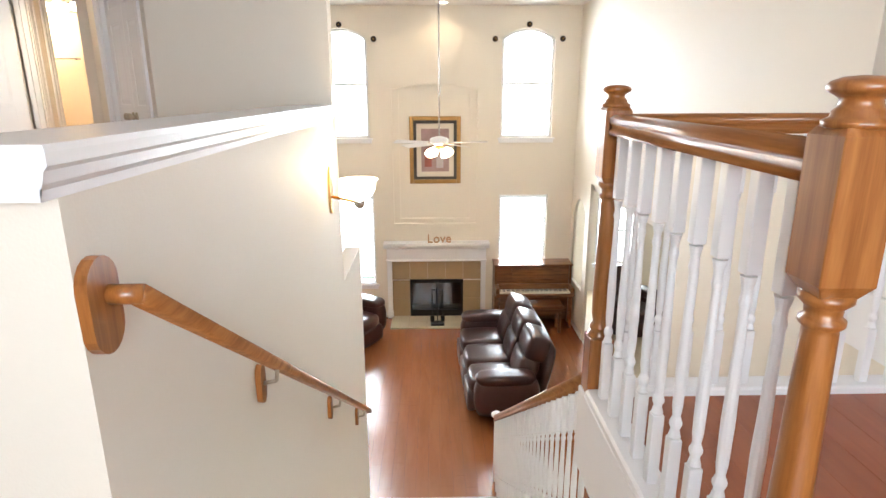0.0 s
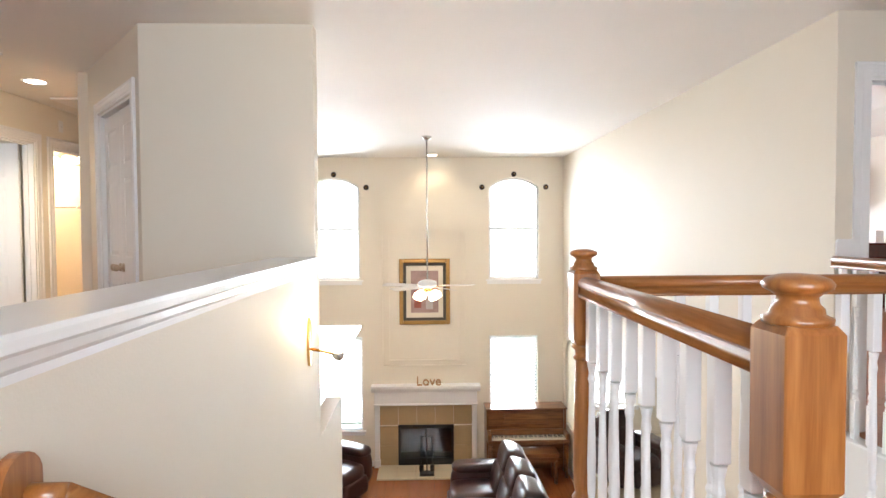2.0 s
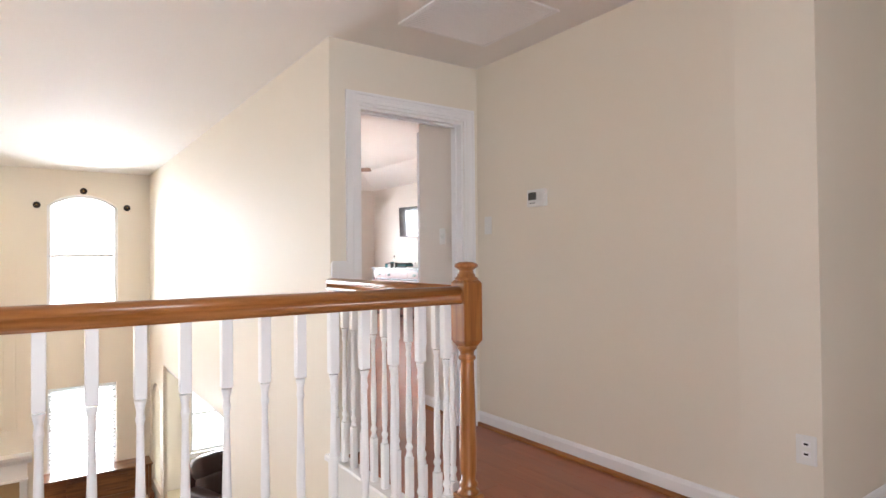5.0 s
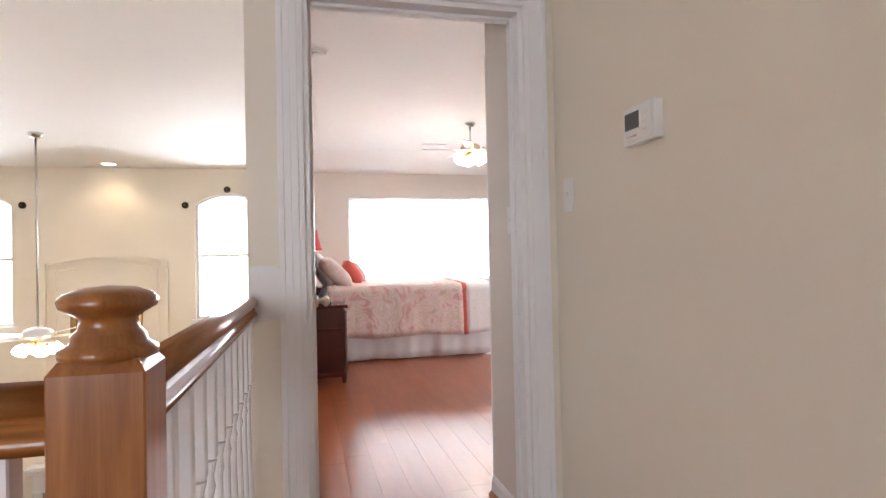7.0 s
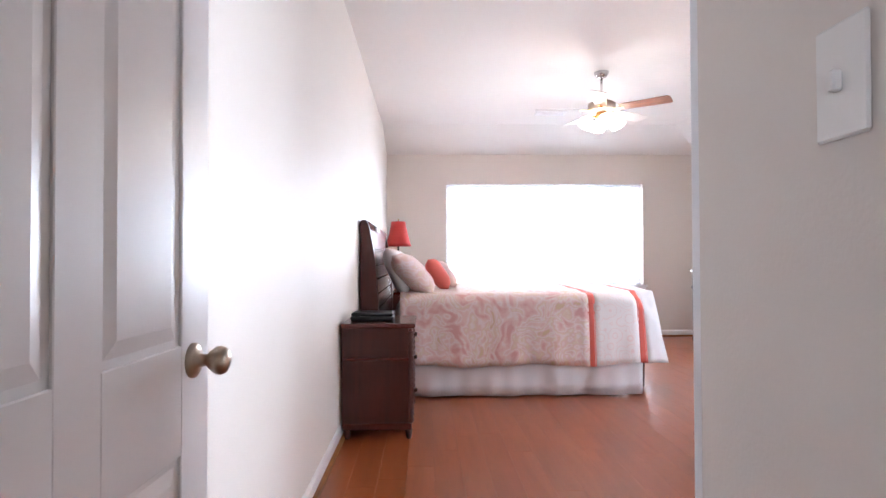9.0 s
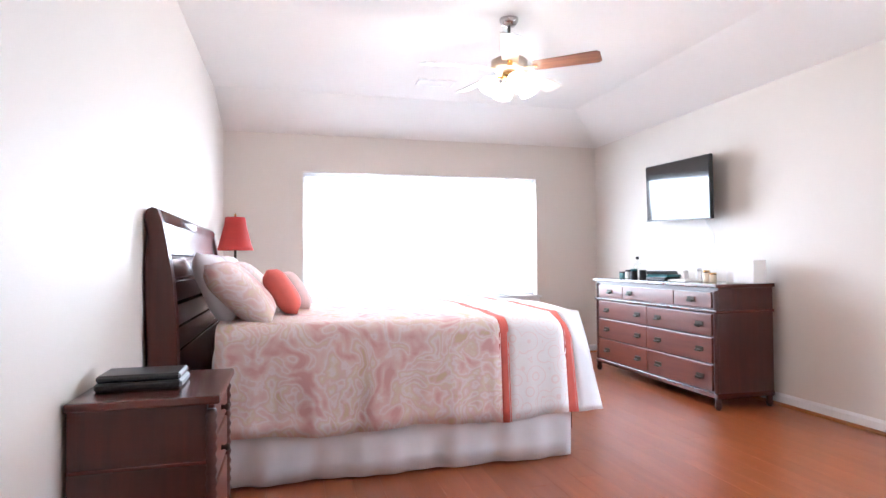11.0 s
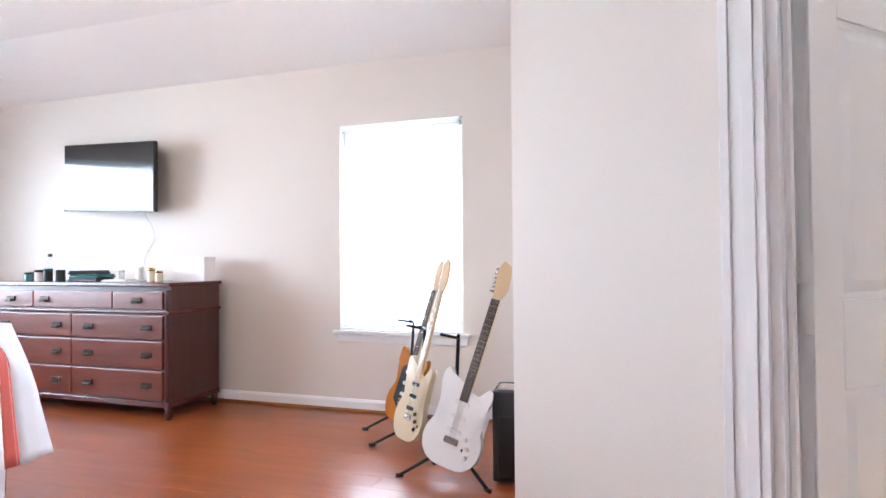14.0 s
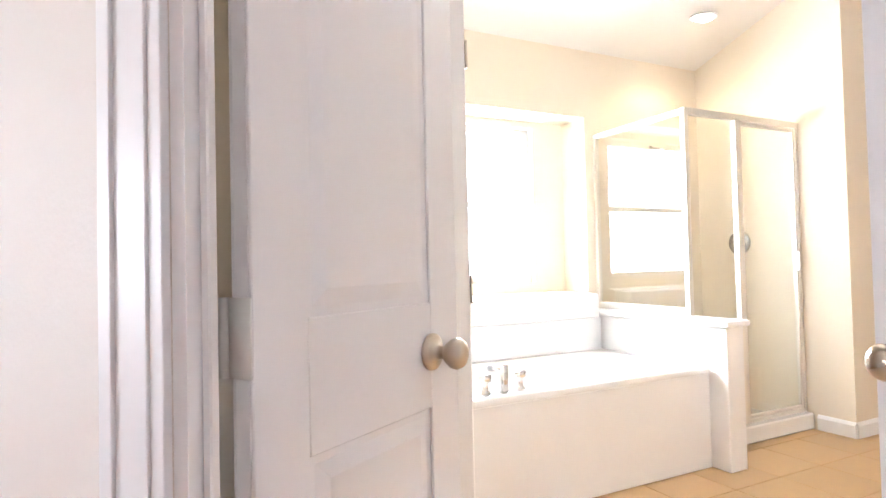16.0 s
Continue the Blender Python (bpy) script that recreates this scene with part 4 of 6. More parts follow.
for y in (1.48, 2.62, 3.6):
    z = 0.76 - (y - 0.68) * sl
    bm = prism([(0.028 * math.cos(a), 0.04 * math.sin(a) + (0.03 if math.sin(a) > 0 else -0.03)) for a in [k * math.pi / 8 for k in range(16)]], 0.02, pose(0.211, y, z - 0.07, 0, 0, 90))
    part("bracket_plate", bm, M_rail, t)
    bm = rod((0.21, y, z - 0.07), (0.255, y, z - 0.06), 0.007)
    rod((0.255, y, z - 0.06), (0.26, y, z - 0.02), 0.007, bm=bm)
    part("bracket", bm, M_knob, t, "metal bracket", True)

# ---- great room things ----
t = thing("fireplace", "white-mantelled fireplace with a tan tile surround", "fireplace")
FX0, FX1 = -0.03, 1.73
for x in (FX0, FX1 - 0.085):
    bm = bmesh.new()
    box(bm, (x, GY - 0.07, LOW), (x + 0.085, GY - 0.001, -1.80), 0.005)
    box(bm, (x - 0.01, GY - 0.085, LOW), (x + 0.095, GY - 0.001, LOW + 0.13), 0.005)
    part("pilaster", bm, M_trim, t)
bm = cube((FX0, GY - 0.09, -1.80), (FX1, GY - 0.001, -1.56), 0.004)
box(bm, (FX0 - 0.01, GY - 0.11, -1.80), (FX1 + 0.01, GY - 0.001, -1.77), 0.006)
part("frieze", bm, M_trim, t)
bm = sweep([(0, 0), (0.12, 0.0), (0.15, 0.035), (0.165, 0.06), (0.20, 0.075), (0.20, 0.115), (0, 0.115)], (FX0 - 0.05, GY - 0.001, -1.56), (FX1 + 0.05, GY - 0.001, -1.56))
part("mantel_shelf", bm, M_trim, t, "white mantel shelf")
t_fp = t
part("firebox", wall_mesh((0.37, GY + 0.55), (1.33, GY + 0.55), LOW, -2.16, 0.02), M_firebox, t)
bm = cube((0.35, GY + 0.20, LOW), (0.37, GY + 0.57, -2.14))
box(bm, (1.33, GY + 0.20, LOW), (1.35, GY + 0.57, -2.14))
box(bm, (0.37, GY + 0.20, -2.16), (1.33, GY + 0.57, -2.14))
box(bm, (0.37, GY + 0.0, LOW), (1.33, GY + 0.57, LOW + 0.03))
part("firebox_lining", bm, M_firebox, t)
bm = bmesh.new()
for lo, hi in (((0.37, -2.86), (0.41, -2.16)), ((1.29, -2.86), (1.33, -2.16)), ((0.41, -2.22), (1.29, -2.16)), ((0.41, -2.86), (1.29, -2.74)), ((0.84, -2.74), (0.86, -2.22))):
    box(bm, (lo[0], GY - 0.03, lo[1]), (hi[0], GY + 0.0, hi[1]), 0.003)
part("firebox_frame", bm, M_black, t, "black metal firebox frame")
part("firebox_glass", cube((0.41, GY + 0.005, -2.74), (1.29, GY + 0.009, -2.22)), thin_glass("firebox_glass", (0.55, 0.55, 0.55), 0.3), t)
tile = None
tw = (FX1 - FX0 - 0.17) / 5
for lo, hi in [((0.055 + k * tw, -2.16), (0.055 + (k + 1) * tw, -1.80)) for k in range(5)] + [((x, z), (x + 0.315, z + 0.34)) for x in (0.055, 1.33) for z in (LOW + 0.02, LOW + 0.36)]:
    part("tile", cube((lo[0] + 0.002, GY - 0.018, lo[1] + 0.002), (hi[0] - 0.002, GY - 0.001, hi[1] - 0.002), 0.002), M_tan, t)
for i in range(5):
    for j in range(2):
        part("hearth_tile", cube((0.04 + i * 0.318, GY - 0.58 + j * 0.285, LOW - 0.005), (0.04 + (i + 1) * 0.318 - 0.004, GY - 0.58 + (j + 1) * 0.285 - 0.004, LOW + 0.022), 0.002), M_cream_tile, t, "cream hearth tile")

# raised arched panel over the mantel
t = tagged(new("trim_arched_panel"), "cream arched plaster moulding over the mantel", "wall moulding", kind="structure")


def arch_frame(x0, x1, z0, zs, rise, w, d):
    half = (x1 - x0) / 2
    bm = bmesh.new()
    step = (x1 - x0) / 16
    box(bm, (x0, GY - d, z0), (x0 + step, GY - 0.0005, zs)) if step < w else box(bm, (x0, GY - d, z0), (x0 + w, GY - 0.0005, zs))
    box(bm, (x1 - w, GY - d, z0), (x1, GY - 0.0005, zs))
    box(bm, (x0 + w, GY - d, z0), (x1 - w, GY - 0.0005, z0 + w))
    rad = (half * half + rise * rise) / (2 * rise)
    f = lambda x: zs + rise - rad + math.sqrt(max(0, rad * rad - (x - x0 - half) ** 2))
    for k in range(16):
        a, b = x0 + (x1 - x0) * k / 16, x0 + (x1 - x0) * (k + 1) / 16
        if k in (0, 15):
            continue
        prism([(a, f(a) - w), (b, f(b) - w), (b, f(b)), (a, f(a))], d - 0.0005, Matrix.Translation((0, GY - d, 0)), bm)
    return bm


part("outer_moulding", arch_frame(0.07, 1.60, -1.17, 1.16, 0.12, 0.05, 0.045), M_wall, t)
part("inner_moulding", arch_frame(0.205, 1.465, -1.06, 1.06, 0.10, 0.03, 0.030), M_wall, t)

t = thing("framed_picture", "gold-framed still-life print with a cream mat", "picture", pose(0.84, GY - 0.001, 0.145))
bm = bmesh.new()
for lo, hi in (((-0.435, -0.565), (-0.365, 0.565)), ((0.365, -0.565), (0.435, 0.565)), ((-0.365, 0.495), (0.365, 0.565)), ((-0.365, -0.565), (0.365, -0.495))):
    box(bm, (lo[0], -0.045, lo[1]), (hi[0], 0, hi[1]), 0.012, seg=2)
part("frame", bm, M_gold, t)
bm = bmesh.new()
for lo, hi in (((-0.365, -0.495), (-0.315, 0.495)), ((0.315, -0.495), (0.365, 0.495)), ((-0.315, 0.445), (0.315, 0.495)), ((-0.315, -0.495), (0.315, -0.445))):
    box(bm, (lo[0], -0.03, lo[1]), (hi[0], -0.02, hi[1]))
part("inner_border", bm, M_firebox, t, "dark inner border")
part("mat", cube((-0.315, -0.016, -0.445), (0.315, -0.008, 0.445)), M_mat_board, t)
part("print", cube((-0.235, -0.019, -0.36), (0.235, -0.0165, 0.36)), M_art, t, "muted mauve and brown print")
part("vase", cube((-0.18, -0.021, -0.28), (-0.06, -0.0192, 0.02), 0.0), surface("print_red", (0.26, 0.07, 0.05), 0.6, vary=0.4, scale=8), t)
part("jug", cube((0.02, -0.021, -0.30), (0.14, -0.0192, -0.08), 0.0), surface("print_grey", (0.45, 0.40, 0.42), 0.6, vary=0.3, scale=8), t)

# letters on the mantel
t = thing("letter_sign", "wooden mosaic letters spelling love on the mantel", "letters")
fc = bpy.data.curves.new("letters", "FONT")
fc.body, fc.size, fc.extrude, fc.align_x = "Love", 0.22, 0.03, "CENTER"
fo = bpy.data.objects.new("letters_src", fc)
scene.collection.objects.link(fo)
dg = bpy.context.evaluated_depsgraph_get()
me = bpy.data.meshes.new_from_object(fo.evaluated_get(dg))
bpy.data.objects.remove(fo)
me.materials.clear()
me.materials.append(M_letter)
lo = new("letters", me)
lo.parent = t
lo.matrix_basis = pose(0.90, GY - 0.13, -1.444, 90)

# curtain rosettes
for x, z in [(c + dx, z) for c in (-0.695, 2.38) for dx, z in ((-0.55, 1.93), (0, 2.15), (0.55, 1.93))]:
    t = thing("curtain_rosette", "dark bronze round curtain rosette on the wall", "curtain hardware", pose(x, GY - 0.001, z, 90), "window rosettes")
    part("disc", turned([(0.046, 0), (0.046, 0.012), (0.038, 0.022), (0.020, 0.026), (0.018, 0.034), (0.004, 0.038)], 20), M_iron, t, "", True)
    part("stem", rod((0, 0, 0.036), (0, 0, 0.052), 0.010), M_brass, t, "", True)


def fan(name, label, m, drop, r_blade, n, blade_mat, shade_mat, turn=0.0, pale=None, shades=4, motor=M_trim, spread=0.10, shade_r=0.055):
    """Ceiling fan hanging by its canopy from m."""
    t = thing(name, label, "ceiling fan", m)
    part("canopy", turned([(0.065, 0), (0.065, -0.015), (0.045, -0.045), (0.018, -0.055)], 24), M_chrome, t, "", True)
    part("downrod", rod((0, 0, -0.05), (0, 0, -drop), 0.011), M_chrome, t, "", True)
    z = -drop
    part("motor", turned([(0.03, z + 0.03), (0.09, z + 0.015), (0.125, z - 0.005), (0.125, z - 0.055), (0.09, z - 0.075), (0.05, z - 0.085)], 28), motor, t, "", True)
    part("light_hub", turned([(0.05, z - 0.085), (0.055, z - 0.10), (0.055, z - 0.135), (0.03, z - 0.155), (0.012, z - 0.17)], 24), M_brass, t, "brass light hub", True)
    for k in range(n):
        a = turn + 360 * k / n
        # blades that take pale are the same wood with glare painted on
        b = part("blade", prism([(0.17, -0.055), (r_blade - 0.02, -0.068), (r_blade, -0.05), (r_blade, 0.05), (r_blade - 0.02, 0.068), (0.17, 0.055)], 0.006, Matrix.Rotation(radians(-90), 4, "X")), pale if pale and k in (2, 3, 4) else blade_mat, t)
        b.matrix_basis = pose(0, 0, z - 0.055, 0, 0, a) @ pose(0, 0, 0, -13)
        bm = cube((0.10, -0.018, -0.003), (0.20, 0.018, 0.002), 0.001)
        i = part("blade_iron", bm, M_brass, t)
        i.matrix_basis = pose(0, 0, z - 0.065, 0, 0, a)
    for k in range(shades):
        a = radians(turn + 20 + 360 * k / shades)
        d = Vector((math.cos(a), math.sin(a), 0))
        part("lamp_arm", rod(d * 0.04 + Vector((0, 0, z - 0.12)), d * spread + Vector((0, 0, z - 0.13)), 0.008), M_brass, t, "", True)
        mm = Matrix.Translation(d * spread + Vector((0, 0, z - 0.125))) @ (d * 0.55 + Vector((0, 0, -1))).to_track_quat("Z", "Y").to_matrix().to_4x4()
        part("shade", turned([(0.018, 0), (0.03, 0.012), (shade_r * 0.85, 0.04), (shade_r, 0.075), (shade_r * 0.92, 0.105), (shade_r * 0.5, 0.118)], 18, mm), shade_mat, t, "lit frosted glass shade", True)
    return t


fan("ceiling_fan", "white ceiling fan on a long rod with lit glass shades", pose(0.884, 7.42, CEIL), 1.93, 0.66, 5, M_blade_white_glare, M_bulb, 12, None, 4, M_trim, 0.11, 0.065)
bulb("fan_bulb", (0.884, 7.42, CEIL - 2.28), 36, WARM, 0.12)


def can_light(p, power, r=0.075):
    t = thing("recessed_light", "lit recessed ceiling downlight with a white ring", "ceiling light", pose(*p), "recessed lights")
    bm = bmesh.new()
    turned([(r + 0.02, 0), (r + 0.018, -0.006), (r, -0.006), (r, -0.001)], 28, None, bm)
    part("ring", bm, M_trim, t, "", True)
    part("lens", turned([(r, -0.0065), (r * 0.9, -0.008), (0.004, -0.009)], 28), M_can, t, "", True)
    if power:
        spot("can_spot", (p[0], p[1], p[2] - 0.03), power, WARM)
    return t


can_light((0.975, 9.30, CEIL), 14)
can_light((-2.35, 4.63, CEIL), 90)
can_light((*bp(7.49, 1.87), 2.672), 25)

t = thing("wall_sconce", "brass wall sconce with a lit glass bowl", "wall lamp", pose(0.192, 3.02, 0.56))
part("back_plate", prism([(0.045 * math.cos(a), 0.14 * math.sin(a)) for a in [k * math.pi / 12 for k in range(24)]], 0.015, pose(0.015, 0, 0, 0, 0, 90)), M_brass, t)
part("arm", rod((0.015, 0, -0.04), (0.17, 0, -0.075), 0.009), M_brass, t, "", True)
part("cup", turned([(0.012, -0.11), (0.03, -0.095), (0.035, -0.07), (0.03, -0.055)], 16, pose(0.17, 0, 0)), M_chrome, t, "", True)
part("bowl", turned([(0.03, -0.06), (0.07, -0.04), (0.095, 0.0), (0.10, 0.045), (0.115, 0.06), (0.112, 0.062), (0.09, 0.045), (0.02, -0.03)], 24, pose(0.17, 0, 0)), glow("lit_sconce_bowl", (1.0, 0.86, 0.62), 3.5), t, "lit frosted glass bowl", True)
bulb("sconce_bulb", (0.362, 3.02, 0.68), 9, WARM, 0.05)

# upright piano with its bench
t = thing("upright_piano", "walnut upright piano with white keys against the wall", "piano")
px0, px1, py = 1.86, 3.20, 9.60
for x in (px0, px1 - 0.035):
    part("side_panel", cube((x, py - 0.36, LOW), (x + 0.035, py, LOW + 1.07), 0.004), M_piano, t)
part("lower_panel", cube((px0 + 0.035, py - 0.30, LOW + 0.05), (px1 - 0.035, py - 0.02, LOW + 0.58), 0.003), M_piano, t)
part("upper_panel", cube((px0 + 0.035, py - 0.30, LOW + 0.72), (px1 - 0.035, py - 0.02, LOW + 1.05), 0.003), M_piano, t)
part("lid", cube((px0 - 0.015, py - 0.39, LOW + 1.07), (px1 + 0.015, py, LOW + 1.095), 0.006), M_piano, t)
part("key_bed", cube((px0, py - 0.62, LOW + 0.58), (px1, py - 0.30, LOW + 0.64), 0.006), M_piano, t)
bm = cube((px0, py - 0.62, LOW + 0.64), (px0 + 0.06, py - 0.34, LOW + 0.74), 0.01)
box(bm, (px1 - 0.06, py - 0.62, LOW + 0.64), (px1, py - 0.34, LOW + 0.74), 0.01)
part("key_cheek", bm, M_piano, t)
part("fall_board", cube((px0 + 0.06, py - 0.42, LOW + 0.66), (px1 - 0.06, py - 0.39, LOW + 0.76), 0.004), M_piano, t)
part("music_desk", cube((px0 + 0.30, py - 0.325, LOW + 0.82), (px1 - 0.30, py - 0.305, LOW + 1.0), 0.006), M_piano, t)
for x in (px0 + 0.04, px1 - 0.04):
    part("leg", turned([(0.03, LOW), (0.022, LOW + 0.06), (0.03, LOW + 0.3), (0.036, LOW + 0.58)], 12, Matrix.Translation((x, py - 0.56, 0))), M_piano, t, "", True)
kw = (px1 - px0 - 0.13) / 52
key = None
for k in range(52):
    m = Matrix.Translation((px0 + 0.065 + k * kw, py - 0.60, LOW + 0.64))
    if key is None:
        key = part("white_key", cube((0.0008, 0, 0), (kw - 0.0008, 0.19, 0.022), 0.001), M_ivory, t, "ivory key")
        key.matrix_basis = m
    else:
        same("white_key", key, t, m)
key = None
for k in range(51):
    if k % 7 in (1, 4):
        continue
    m = Matrix.Translation((px0 + 0.065 + (k + 1) * kw, py - 0.53, LOW + 0.662))
    if key is None:
        key = part("black_key", cube((-0.005, 0, 0), (0.005, 0.115, 0.012), 0.001), M_tvcase, t, "black key")
        key.matrix_basis = m
    else:
        same("black_key", key, t, m)
t = thing("piano_bench", "walnut piano bench pushed under the keys", "bench", pose(2.62, 8.93, LOW))
part("seat", cube((-0.36, -0.17, 0.44), (0.36, 0.17, 0.50), 0.006), M_piano, t)
part("apron", cube((-0.32, -0.14, 0.36), (0.32, 0.14, 0.44), 0.003), M_piano, t)
for x in (-0.31, 0.31):
    for y in (-0.13, 0.13):
        part("leg", cube((x - 0.022, y - 0.022, 0), (x + 0.022, y + 0.022, 0.37), 0.004), M_piano, t)

t = thing("fireplace_tools", "black iron fireplace tool stand on the hearth", "fireplace tools", pose(0.86, GY - 0.42, LOW + 0.022))
part("base", cube((-0.12, -0.09, 0), (0.12, 0.09, 0.03), 0.008), M_black, t)
part("post", rod((0, 0, 0.03), (0, 0, 0.72), 0.010), M_black, t, "", True)
part("cross_arm", rod((-0.11, 0, 0.64), (0.11, 0, 0.64), 0.008), M_black, t, "", True)
for x in (-0.09, 0.09):
    part("tool", rod((x, 0, 0.10), (x, 0, 0.66), 0.008), M_black, t, "hanging poker", True)
    part("tool_head", cube((x - 0.035, -0.02, 0.05), (x + 0.035, 0.02, 0.16), 0.008), M_black, t)


def sofa(name, label, m, seats, w_seat=0.60):
    """A padded leather recliner sofa; it faces local -y and is centred on x."""
    t = thing(name, label, "sofa" if seats > 1 else "armchair", m)
    W = seats * w_seat
    part("base", cushion((-W / 2 - 0.20, -0.42, 0.04), (W / 2 + 0.20, 0.42, 0.30), 0.55), M_leather, t, "", True)
    for s in (-1, 1):
        x = s * (W / 2 + 0.11)
        part("armrest", cushion((x - 0.13, -0.46, 0.10), (x + 0.13, 0.36, 0.62), 0.35), M_leather, t, "", True)
        part("arm_pad", cushion((x - 0.14, -0.44, 0.53), (x + 0.14, 0.30, 0.68), 0.2), M_leather, t, "", True)
    for k in range(seats):
        x = -W / 2 + (k + 0.5) * w_seat
        h = w_seat / 2 - 0.004
        part("seat_cushion", cushion((x - h, -0.50, 0.24), (x + h, 0.20, 0.50), 0.35), M_leather, t, "", True)
        part("footrest", cushion((x - h, -0.53, 0.06), (x + h, -0.40, 0.34), 0.4), M_leather, t, "", True)
        lean = pose(0, 0.20, 0.45, -16) @ pose(0, -0.20, -0.45)
        part("lower_back", cushion((x - h, 0.06, 0.40), (x + h, 0.34, 0.80), 0.3, m=lean), M_leather, t, "", True)
        part("head_cushion", cushion((x - h, 0.08, 0.72), (x + h, 0.40, 1.08), 0.3, m=lean), M_leather, t, "", True)
    part("back_shell", cushion((-W / 2 - 0.04, 0.28, 0.10), (W / 2 + 0.04, 0.46, 0.96), 0.5, m=pose(0, 0.30, 0.2, -13) @ pose(0, -0.30, -0.2)), M_leather, t, "", True)
    return t


sofa("leather_sofa", "dark oxblood leather three-seat reclining sofa", pose(1.70, 7.10, LOW, 0, 0, -88), 3, 0.60)
sofa("leather_armchair", "dark oxblood leather recliner by the window", pose(-0.62, 8.55, LOW, 0, 0, 60), 1, 0.58)
sofa("leather_armchair", "dark oxblood leather recliner in the side room", pose(4.15, 8.95, LOW, 0, 0, 20), 1, 0.58)

# ---- hall fixtures ----
def plate(name, label, m, kind="switch"):
    t = thing(name, label, "wall plate", m)
    part("cover", cube((-0.037, -0.006, -0.059), (0.037, -0.0005, 0.059), 0.003), M_plastic, t)
    if kind == "switch":
        part("toggle", cube((-0.005, -0.016, -0.012), (0.005, -0.006, 0.010), 0.002), M_plastic, t)
    else:
        for z in (-0.028, 0.012):
            part("socket", cube((-0.016, -0.009, z), (0.016, -0.006, z + 0.024), 0.002), M_trim, t)
            part("slot", cube((-0.008, -0.0095, z + 0.008), (0.008, -0.0088, z + 0.016)), M_tvcase, t)
    return t


plate("light_switch", "white toggle light switch on the hall wall", pose(XH, 2.885, 1.357, 0, 0, -90))
plate("light_switch", "white toggle light switch inside the bedroom door", pose(4.285, 3.36, 1.30, 0, 0, -90))
plate("wall_socket", "white double wall socket low on the hall wall", pose(4.366, 0.955, 0.36, 0, 0, -81), "socket")
plate("light_switch", "white light switch high in the corridor", pose(-2.85, 5.76, 2.27, 0, 0, 90))
t = thing("thermostat", "white wall thermostat with a grey display", "thermostat", pose(XH, 2.405, 1.498, 0, 0, -90))
part("body", cube((-0.075, -0.030, -0.052), (0.075, -0.0005, 0.052), 0.006, seg=2), M_plastic, t)
part("face", cube((-0.068, -0.034, -0.045), (0.068, -0.030, 0.045), 0.002), M_plastic, t)
part("display", cube((-0.055, -0.0355, -0.012), (0.012, -0.0338, 0.034)), M_screen_dark, t, "grey liquid crystal display")
for k, z in enumerate((0.022, 0.002, -0.018)):
    part("button", cube((0.028, -0.038, z - 0.006), (0.05, -0.034, z + 0.006), 0.002), M_plastic, t)
part("legend", cube((-0.05, -0.0352, -0.034), (0.0, -0.0339, -0.028)), M_chrome, t)


def vent(name, label, m, w, h, n):
    t = thing(name, label, "air vent", m)
    bm = bmesh.new()
    for lo, hi in (((-w / 2, -h / 2), (-w / 2 + 0.03, h / 2)), ((w / 2 - 0.03, -h / 2), (w / 2, h / 2)), ((-w / 2 + 0.03, -h / 2), (w / 2 - 0.03, -h / 2 + 0.03)), ((-w / 2 + 0.03, h / 2 - 0.03), (w / 2 - 0.03, h / 2))):
        box(bm, (lo[0], lo[1], -0.012), (hi[0], hi[1], -0.0005), 0.003)
    part("frame", bm, M_trim, t)
    part("backing", cube((-w / 2 + 0.03, -h / 2 + 0.03, -0.003), (w / 2 - 0.03, h / 2 - 0.03, -0.0006)), M_plastic, t)
    base = None
    for k in range(n):
        y = -h / 2 + 0.03 + (h - 0.06) * (k + 0.5) / n
        mm = pose(0, y, -0.009, 5)
        if base is None:
            base = part("slat", cube((-w / 2 + 0.03, -0.010, -0.001), (w / 2 - 0.03, 0.010, 0.001)), M_trim, t)
            base.matrix_basis = mm
        else:
            same("slat", base, t, mm)
    return t


vent("ceiling_vent", "white slatted return-air vent in the hall ceiling", pose(3.78, 2.30, CEIL, 0, 0, 0), 0.62, 0.62, 27)
vent("ceiling_vent", "white slatted air vent in the corridor ceiling", pose(-2.25, 3.75, CEIL), 0.36, 0.26, 10)
tagged(part("ceiling_hatch", cube((-2.6, 5.2, CEIL - 0.02), (-1.95, 5.9, CEIL - 0.0005), 0.004), M_trim), "white attic hatch in the corridor ceiling", "hatch")
vent("ceiling_vent", "white slatted air vent in the bedroom ceiling", pose(5.35, 9.55, BCEIL), 0.36, 0.18, 8)
t = thing("smoke_detector", "white round smoke detector on the bedroom ceiling", "smoke detector", pose(3.56, 5.80, BCEIL))
part("base", turned([(0.07, -0.0005), (0.07, -0.012), (0.06, -0.016)], 24), M_plastic, t, "", True)
part("cover", turned([(0.06, -0.016), (0.056, -0.032), (0.03, -0.040), (0.004, -0.041)], 24), M_plastic, t, "", True)

# small bathroom off the corridor
t = thing("small_bathtub", "pale bathtub glimpsed through the corridor doorway", "bathtub")
part("apron", cube((-5.05, 5.62, 0.0), (-4.35, 7.05, 0.50), 0.02), M_tub, t)
part("rim", cube((-5.08, 5.58, 0.50), (-4.31, 7.08, 0.54), 0.012), M_tub, t)
t = thing("vanity_light", "row of lit round vanity bulbs on the wall", "wall lamp")
part("bar", cube((-4.7, 7.055, 2.02), (-3.2, 7.0995, 2.14), 0.006), M_chrome, t)
